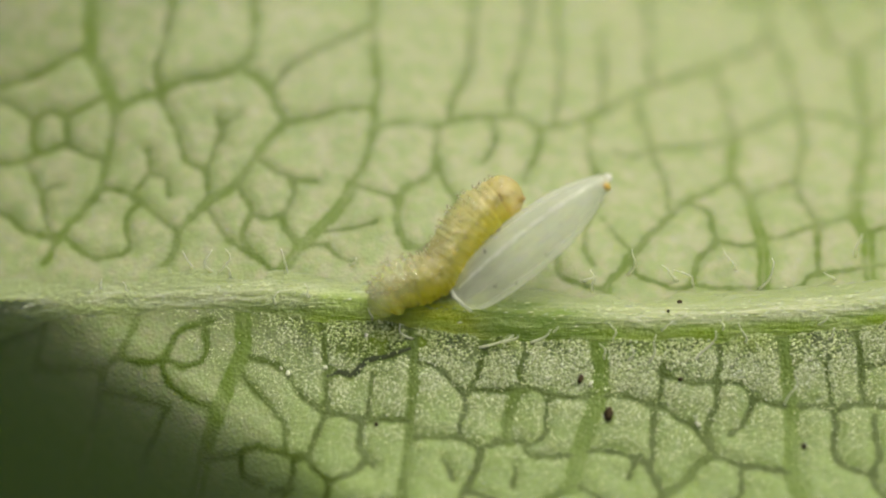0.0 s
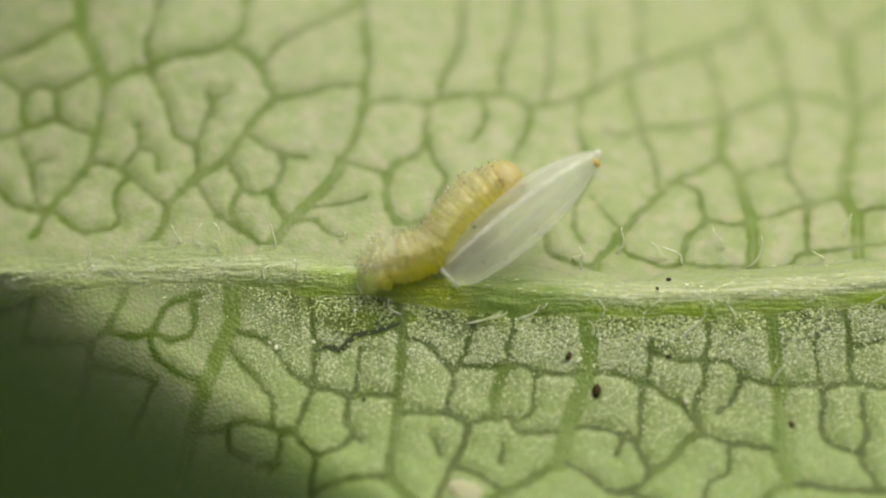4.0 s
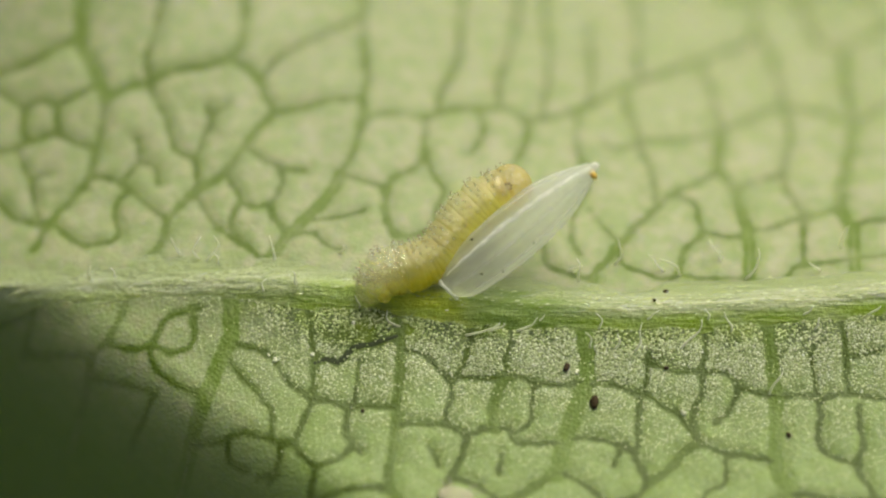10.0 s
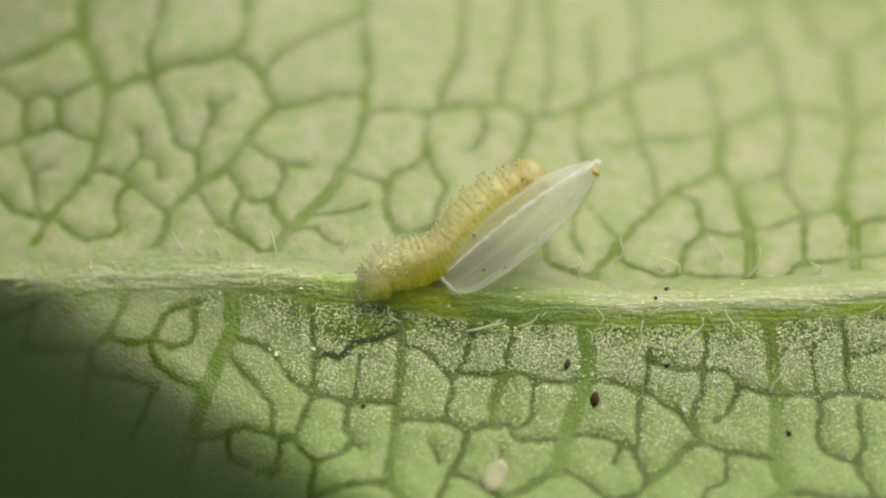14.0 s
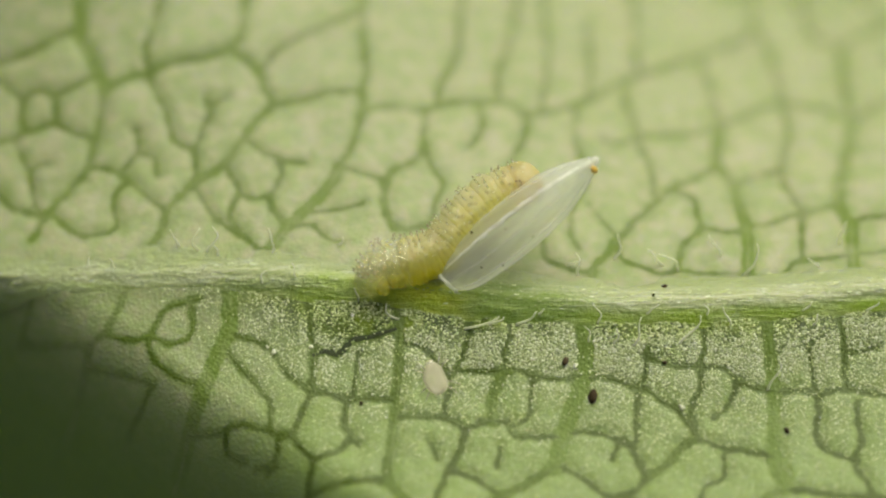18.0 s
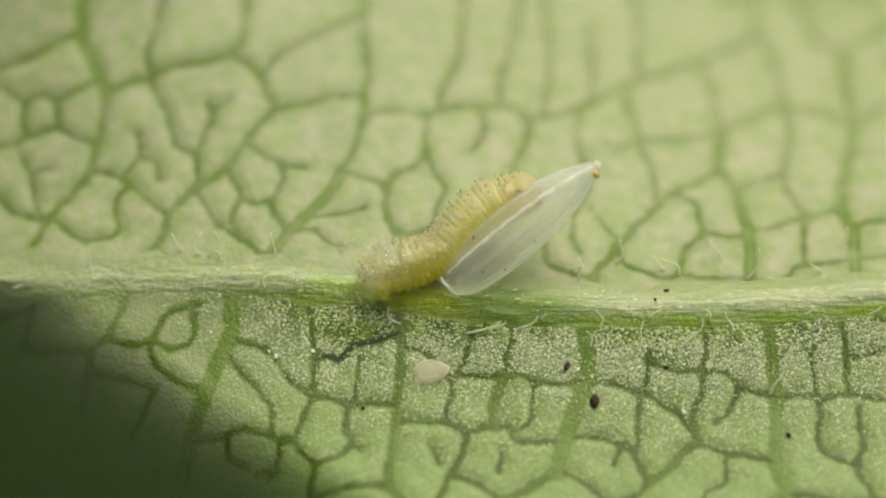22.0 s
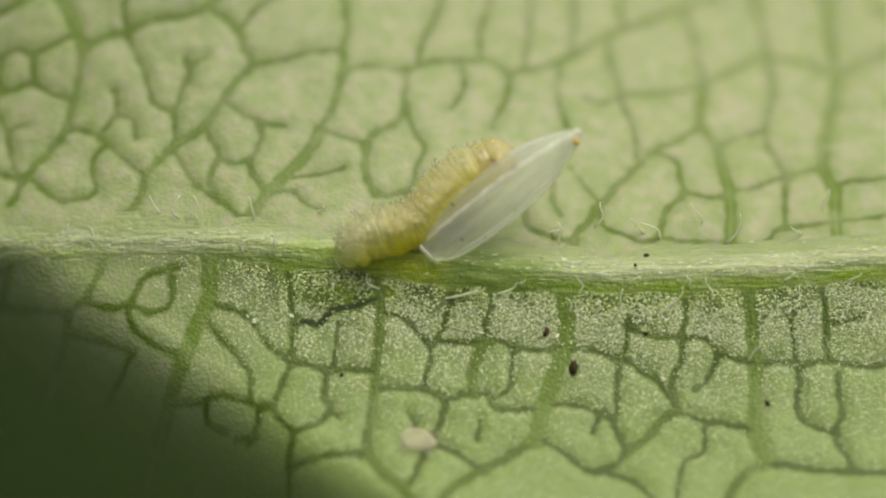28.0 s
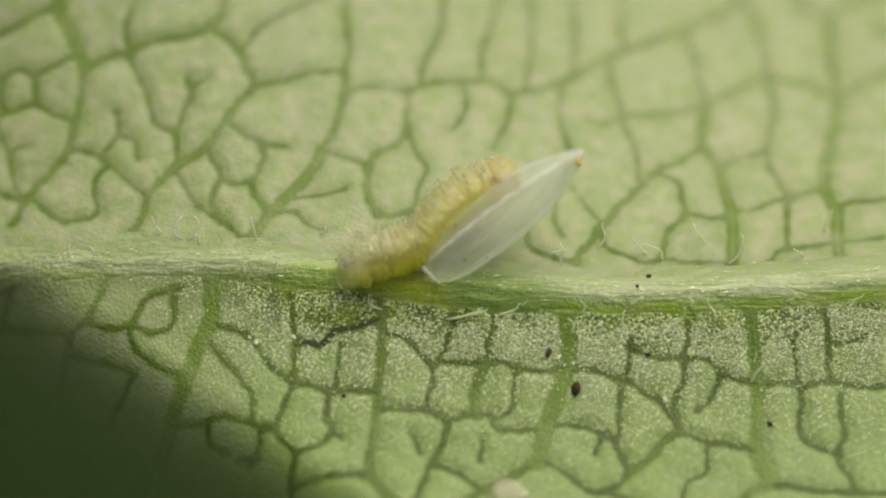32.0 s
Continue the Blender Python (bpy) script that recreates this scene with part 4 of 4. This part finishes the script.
speck(1.128, -1.000, 0.058, 0.036, 82, 0.03)
speck(0.930, -0.737, 0.022, 0.03, -20)
speck(2.540, -1.255, 0.016, 0.03, 25)
speck(-0.565, -1.058, 0.014, 0.012, 0)
speck(1.660, -0.742, 0.018, 0.012, 0)



def crumb(x, y, r):
    """A clump of pale wax lying on the veins."""
    rnd = random.Random(int(x * 777))
    verts, faces = [], []
    for _ in range(4):
        v, f = ball(r * 0.6, r * 0.55, r * 0.5, 5, 7, lambda a, b: 1 + rnd.uniform(-0.2, 0.2))
        dx, dy = rnd.uniform(-0.6, 0.6) * r, rnd.uniform(-0.6, 0.6) * r
        o = len(verts)
        verts += [(p[0] + dx, p[1] + dy, p[2]) for p in v]
        faces += [tuple(i + o for i in q) for q in f]
    ob = new("wax_crumb", mesh_of("wax_crumb", verts, faces, HAIR))
    ob.location = Vector((x, y, float(lie(x, y)) + swell(x, y) + r * 0.3)) * MM
    tagged(ob, "tiny whitish clump of wax on the leaf", "wax crumb", "wax crumbs")


crumb(-1.220, -0.655, 0.024)
crumb(-0.940, -0.614, 0.016)
crumb(1.010, -0.763, 0.020)
crumb(1.780, -1.079, 0.020)
crumb(-1.260, -0.614, 0.012)
crumb(-0.640, -0.395, 0.018)

# the egg: a ribbed white spindle on the midrib
EGG_BASE, EGG_TIP = Vector((0.040, -0.180, 0.088)), Vector((1.112, 0.50, 0.69))
EGG_LEN = (EGG_TIP - EGG_BASE).length
EGG_PROFILE = ((0.0, 0.035), (0.01, 0.085), (0.03, 0.128), (0.06, 0.158), (0.10, 0.18), (0.16, 0.197), (0.3, 0.214), (0.46, 0.218), (0.6, 0.206), (0.73, 0.182), (0.84, 0.142), (0.93, 0.094), (0.985, 0.062), (1.0, 0.05))


VIEW = Vector((0, 0.423, -0.906))        # the main line of sight


def egg_radius(u):
    us, rs = zip(*EGG_PROFILE)
    return float(np.interp(u, us, rs))


def build_egg():
    egg = thing("egg", EGG_BASE, "white translucent ribbed spindle-shaped egg standing on the midrib", "egg")
    egg.rotation_mode = "QUATERNION"
    egg.rotation_quaternion = (EGG_TIP - EGG_BASE).to_track_quat("Z", "Y")
    rings, sides, ribs = 44, 70, 10
    # the strongest ridge, towards the sky beyond the midrib, is a highlight given shape
    axis_way = (EGG_TIP - EGG_BASE).normalized()
    up_side = (-VIEW).cross(axis_way).normalized()
    want = egg.rotation_quaternion.inverted() @ (-VIEW * 0.92 + up_side * 0.39)
    first = math.atan2(want.y, want.x)
    verts = []
    for i in range(rings + 1):
        u = i / rings
        r = sum(egg_radius(min(1, max(0, u + d))) for d in (-0.03, 0, 0.03)) / 3 if 0.03 < u < 0.97 else egg_radius(u)
        for k in range(sides):
            w = 2 * math.pi * k / sides
            groove = 1 - 0.05 * abs(math.sin((w - first) * ribs / 2)) * math.sin(math.pi * min(1, u * 1.05))
            verts.append((r * groove * math.cos(w), r * groove * math.sin(w), EGG_LEN * u))
    faces = sheet(rings + 1, sides, True) + [tuple(range(sides - 1, -1, -1))]
    part("shell", mesh_of("shell", verts, faces, SHELL), egg)
    path = [(egg_radius(u) * 1.0 + 0.001, 0, EGG_LEN * u) for u in np.linspace(0.06, 0.93, 26)]
    v, f = tube(path, [0.0048 * math.sin(math.pi * (0.08 + 0.84 * i / 25)) + 0.001 for i in range(26)], 5)
    me = mesh_of("rib", v, f, RIB)
    path = [(egg_radius(u) * 1.0 - 0.001 + 0.002 * math.sin(u * 90) * math.sin(u * 37), 0.003 * math.sin(u * 61), EGG_LEN * u) for u in np.linspace(0.06, 0.93, 80)]
    v, f = tube(path, [(0.011 + 0.004 * math.sin(i * 0.83) * math.sin(i * 0.31)) * math.sin(math.pi * (0.06 + 0.8 * i / 79)) ** 0.7 + 0.001 for i in range(80)], 6)
    ridge_me = mesh_of("ridge", v, f, RIB_LIT)
    for k in range(ribs):
        part("rib" if k else "ridge", me if k else ridge_me, egg).rotation_euler = (0, 0, first + 2 * math.pi * k / ribs)
    ring = [(0.112 * math.cos(w), 0.112 * math.sin(w), 0.022 + 0.005 * math.sin(3 * w) + 0.003 * math.sin(7 * w)) for w in np.linspace(0, 2 * math.pi, 30)]
    v, f = tube(ring, [0.014 + 0.004 * math.sin(2 * k) for k in range(30)], 7)
    part("foot_rim", mesh_of("foot_rim", v, f, CRUST), egg, "glossy clear foot of the egg")
    v, f = ball(0.034, 0.044, 0.044, 8, 12)
    part("knob", mesh_of("knob", v, f, CRUST), egg).location = (0, 0, (EGG_LEN + 0.012) * MM)
    v, f = ball(0.036, 0.038, 0.028, 8, 12, lambda a, b: 1 + 0.12 * math.sin(2 * b + a))
    tip = part("tip_pore", mesh_of("tip_pore", v, f, AMBER), egg, "amber spot at the egg's tip")
    tip.location = (egg.rotation_quaternion.inverted() @ Vector((0.012, -0.05, 0.0)) + Vector((0, 0, EGG_LEN - 0.01))) * MM
    return egg


egg = build_egg()


def shell_speck(u, side, r):
    """A dark dot on the shell; side: how far it lies towards the egg's upper edge, from -1 to 1."""
    v, f = ball(r, r * 0.9, r * 0.8, 5, 8, lambda a, b: 1 + 0.2 * math.sin(3 * b))
    up_side = (-VIEW).cross(EGG_TIP - EGG_BASE).normalized()
    n = egg.rotation_quaternion.inverted() @ (-VIEW * math.sqrt(1 - side * side) + up_side * side)
    n = Vector((n.x, n.y, 0)).normalized() * (egg_radius(u) * 0.985 + 0.003)
    part("speck", mesh_of("speck", v, f, DIRT), egg, "tiny dark speck").location = Vector((n.x, n.y, EGG_LEN * u)) * MM


shell_speck(0.29, 0.72, 0.012)
shell_speck(0.53, -0.7, 0.009)
shell_speck(0.22, -0.43, 0.010)
shell_speck(0.31, -0.8, 0.008)
shell_speck(0.45, 0.1, 0.006)
shell_speck(0.62, -0.25, 0.006)

# the caterpillar: a head and twelve ringed segments, climbing along the egg
BODY = thing("caterpillar", (-0.45, -0.22, 0.03), "tiny yellow bristly caterpillar gnawing at the egg", "caterpillar")
SPINE_A = ((-0.500, -0.200, 0.140), (-0.405, -0.085, 0.186), (-0.211, -0.043, 0.195), (-0.037, 0.047, 0.225), (0.099, 0.222, 0.297), (0.265, 0.391, 0.365), (0.451, 0.508, 0.409))
SPINE_B = ((-0.512, -0.179, 0.153), (-0.380, -0.068, 0.194), (-0.182, 0.038, 0.232), (-0.017, 0.143, 0.271), (0.149, 0.316, 0.341), (0.335, 0.459, 0.397), (0.550, 0.534, 0.421))
SEGMENTS = 12
RADII = (0.130, 0.158, 0.174, 0.178, 0.174, 0.168, 0.170, 0.180, 0.190, 0.196, 0.196, 0.180)


def bristles(radius, count, seed, length=0.03):
    rnd = random.Random(seed)
    verts, faces, stem = [], [], []
    for k in range(count):
        w = radians(-15 + 210 * (k + rnd.uniform(0.2, 0.8)) / count)
        x = (-0.022, 0.024)[k % 2] + rnd.uniform(-0.012, 0.012)
        out = Vector((rnd.uniform(-0.25, 0.25), math.cos(w), math.sin(w))).normalized()
        a = Vector((x, math.cos(w) * radius * 0.97, math.sin(w) * radius * 0.97))
        ln = length * rnd.uniform(0.7, 1.3)
        # pale stems, widened at the base to stand in for glints on the skin
        v, f = tube([a, a + out * ln * 0.6, a + out * ln * 0.8, a + out * ln], [0.0075, 0.0026, 0.0056, 0.0028], 5)
        o = len(verts)
        verts += v
        faces += [tuple(i + o for i in q) for q in f]
        stem += [q < 5 for q in range(len(f))]
    me = mesh_of("bristles", verts, faces, BRISTLE)
    me.materials.append(HAIR)
    me.polygons.foreach_set("material_index", [int(q) for q in stem])
    return me


def build_caterpillar():
    parts = []
    for i in range(SEGMENTS):
        r = RADII[i]

        def fold(v, w, r=r):
            x = -math.cos(v)
            full = (1 - min(0.999, abs(x)) ** 4) ** 0.5 / max(0.05, math.sin(v)) if 0 < i else 1.0
            sag = 1 + (0.17 if 2 <= i <= 6 else 0.0) * max(0, -math.sin(w)) ** 2
            return full * sag * (1 + (0.020 + 0.018 * math.sin(3 * w + i * 1.7)) * math.cos(x * 14.74 + 0.6 * math.sin(2 * w + i)) + 0.035 * math.sin(5 * w + i * 2.1) * math.sin(3 * v))

        v, f = ball(0.122, r, r * 0.98, 22, 22, fold)
        seg = part("segment", mesh_of("segment", v, f, LARVA_PALE if i < 4 else LARVA), BODY)
        part("bristles", bristles(r, 22, i + 3), seg, "short dark-tipped bristles")
        for sgn in (-1, 1):
            if i in (0, 2, 3, 4, 5):
                pv, pf = ball(0.05, 0.045, 0.055, 8, 12, lambda a, b: 1 + 0.12 * math.sin(3 * b))
                leg = part("proleg", mesh_of("proleg", pv, pf, PROLEG), seg, "stubby yellow proleg")
                leg.location = Vector((0, sgn * 0.05, -r * 0.80)) * MM
            if i in (9, 10, 11):
                pv, pf = tube([(0, 0, 0), (0.01, 0, -0.035), (0.025, 0, -0.065)], [0.024, 0.016, 0.007], 7)
                leg = part("leg", mesh_of("leg", pv, pf, LARVA_PALE), seg)
                leg.location = Vector((0.01, sgn * 0.035, -r * 0.80)) * MM
        parts.append(seg)
    v, f = ball(0.155, 0.168, 0.168, 16, 24, lambda v, w: 1 + 0.05 * abs(math.cos(w)))
    head = part("head", mesh_of("head", v, f, HEAD), BODY, "glossy amber head capsule")
    for sgn in (-1, 1):
        for k in range(6):
            w = radians(-60 + 52 * k)
            ev, ef = ball(0.0095, 0.0095, 0.0095, 5, 8)
            eye = part("eye", mesh_of("eye", ev, ef, EYE), head)
            ex, ez = -0.035 + 0.024 * math.cos(w), 0.005 + 0.024 * math.sin(w)
            eye.location = Vector((ex, sgn * 0.170 * math.sqrt(max(0.1, 1 - (ex / 0.155) ** 2 - (ez / 0.168) ** 2)), ez)) * MM
        mv, mf = ball(0.028, 0.02, 0.022, 7, 9)
        jaw = part("mandible", mesh_of("mandible", mv, mf, JAW), head, "brown jaw")
        jaw.location = Vector((0.108, sgn * 0.03, -0.095)) * MM
    part("bristles", bristles(0.165, 12, 40), head, "short dark-tipped bristles")
    parts.append(head)
    return parts


LARVA_PARTS = build_caterpillar()


def spine_at(share, side, rise, u):
    """A point of the body's middle line: share from the bent to the stretched pose; the head is shifted by side and rise (mm)."""
    pts = []
    for k, (a, b) in enumerate(zip(SPINE_A, SPINE_B)):
        w = (k / 6) ** 1.6
        pts.append(Vector(a).lerp(Vector(b), share) + Vector((side * w, rise * 0.906 * w, rise * 0.423 * w)))
    pts = [2 * pts[0] - pts[1]] + pts + [2 * pts[-1] - pts[-2]]
    f = min(max(u, 0), 0.9999) * 6
    i = int(f)
    t = f - i
    a, b, c, d = pts[i:i + 4]
    return 0.5 * (2 * b + (c - a) * t + (2 * a - 5 * b + 4 * c - d) * t * t + (3 * b - a - 3 * c + d) * t ** 3)


# the mite: a pale rosy drop on eight short legs
def build_mite():
    mite = thing("mite", (0.168, -1.70, -0.315), "pale pinkish mite walking over the leaf", "mite")
    v, f = ball(0.13, 0.084, 0.038, 14, 18, lambda v, w: 1 + 0.16 * math.cos(v) + 0.03 * math.sin(3 * w) + 0.06 * math.sin(4 * v + 1.3 * math.cos(w)))
    part("body", mesh_of("body", v, f, MITE), mite)
    v, f = ball(0.04, 0.04, 0.028, 8, 10)
    part("snout", mesh_of("snout", v, f, MITE_LEG), mite).location = Vector((0.112, 0, -0.012)) * MM
    for sgn in (-1, 1):
        for k, (x, ang) in enumerate(((0.09, 62), (0.055, 38), (-0.04, -25), (-0.07, -48))):
            a = radians(90 - ang)
            d = Vector((math.cos(a), sgn * math.sin(a), 0))
            root = Vector((x * 0.9, sgn * 0.048, -0.02))
            v, f = tube([root, root + d * 0.06 + Vector((0, 0, 0.02)), root + d * 0.105, root + d * 0.135 + Vector((0, 0, -0.04))], [0.008, 0.007, 0.006, 0.004], 6)
            part("leg", mesh_of("leg", v, f, MITE_LEG), mite)
    return mite


MITE_THING = build_mite()


# ---- what moves ----
def motions():
    # head's drift sideways and up while gnawing (seconds, mm, mm), and how far the body has stretched
    nod = ((0, -0.085, 0.035), (0.5, -0.08, -0.05), (1, 0.0, -0.04), (2, -0.03, -0.045), (2.5, 0.01, -0.04), (3, -0.02, -0.04), (3.5, -0.01, -0.04), (5.5, 0.01, 0.01), (6, 0, 0),
           (7, 0.015, 0.005), (7.5, 0.01, -0.03), (8, 0.035, 0.01), (8.5, 0.01, 0.01), (9, 0.045, 0.015), (9.5, 0.045, 0.05), (10, 0.075, 0.035), (11, 0.07, 0.055), (12, 0.12, 0.05),
           (13, 0.16, 0.035), (14, 0.18, 0.035), (16.5, 0.17, 0.01), (19, 0.14, -0.01), (23, 0.09, -0.07), (26.5, 0.07, -0.075), (29, 0.085, -0.06), (32, 0.095, -0.05))
    keyed = [[] for _ in LARVA_PARTS]
    for t, side, rise in nod:
        rise -= 0.045 if t < 14 else 0.035
        share = max(0.0, 0.45 * min(1, (t - 19) / 4) - 0.35 * min(1, max(0, (t - 24) / 4)))
        for i in range(SEGMENTS + 1):
            u = i / SEGMENTS
            p = spine_at(share, side, rise, u)
            way = (spine_at(share, side, rise, u + 0.03) - spine_at(share, side, rise, u - 0.03)).normalized()
            flank = -VIEW
            back = way.cross(flank).normalized()
            back = -back if back.y + back.z < 0 else back
            flank = back.cross(way).normalized()
            m = Matrix((way, flank, back)).transposed().to_4x4()
            m.translation = p * MM - BODY.location
            keyed[i].append((t, m))
    for ob, rows in zip(LARVA_PARTS, keyed):
        walk(ob, rows)
    # the mite's way: seconds, x, y (mm), heading in degrees from +x
    first = ((0, 0.168, -1.808, 150), (6, 0.168, -1.792, 150), (9, 0.138, -1.756, 160), (12, 0.100, -1.787, 110), (13, 0.131, -1.770, 40), (13.5, 0.302, -1.738, 20),
             (14, 0.397, -1.609, 70), (14.5, 0.348, -1.537, 110), (16.5, 0.267, -1.134, 100), (17, 0.146, -1.027, 160), (17.5, -0.020, -0.923, 140), (18, -0.028, -0.876, 108),
             (18.5, -0.067, -0.669, 112), (19, -0.045, -0.587, 93), (19.5, -0.025, -0.700, 88), (20, -0.082, -0.790, 52))
    then = ((20.5, -0.096, -0.812, 15), (21, -0.118, -0.823, 4), (22, -0.065, -0.789, 8), (23, -0.058, -0.742, 0), (24, -0.110, -0.756, -28), (24.5, -0.120, -0.768, -40),
             (26.5, -0.077, -1.242, -110), (27, -0.156, -1.388, -100), (27.5, -0.051, -1.492, -25), (28, -0.009, -1.567, -10), (29, 0.099, -1.589, 4), (29.5, 0.206, -1.586, 5),
             (30, 0.349, -1.577, 0), (30.5, 0.359, -1.606, -30), (31, 0.471, -1.706, -30), (31.5, 0.561, -1.780, -20), (32, 0.636, -1.802, -10))
    rows = []
    for t, x, y, heading in first + then:
        z = float(lie(x, y)) + swell(x, y) + 0.042
        dzx, dzy = float(lie(x + 0.05, y) - lie(x - 0.05, y)) * 10, float(lie(x, y + 0.05) - lie(x, y - 0.05)) * 10
        up = Vector((-dzx, -dzy, 1)).normalized()
        fore = Vector((math.cos(radians(heading)), math.sin(radians(heading)), 0))
        fore = (fore - up * fore.dot(up)).normalized()
        m = Matrix((fore, up.cross(fore), up)).transposed().to_4x4()
        m.translation = Vector((x, y, z)) * MM
        rows.append((t, m))
    walk(MITE_THING, rows)


motions()
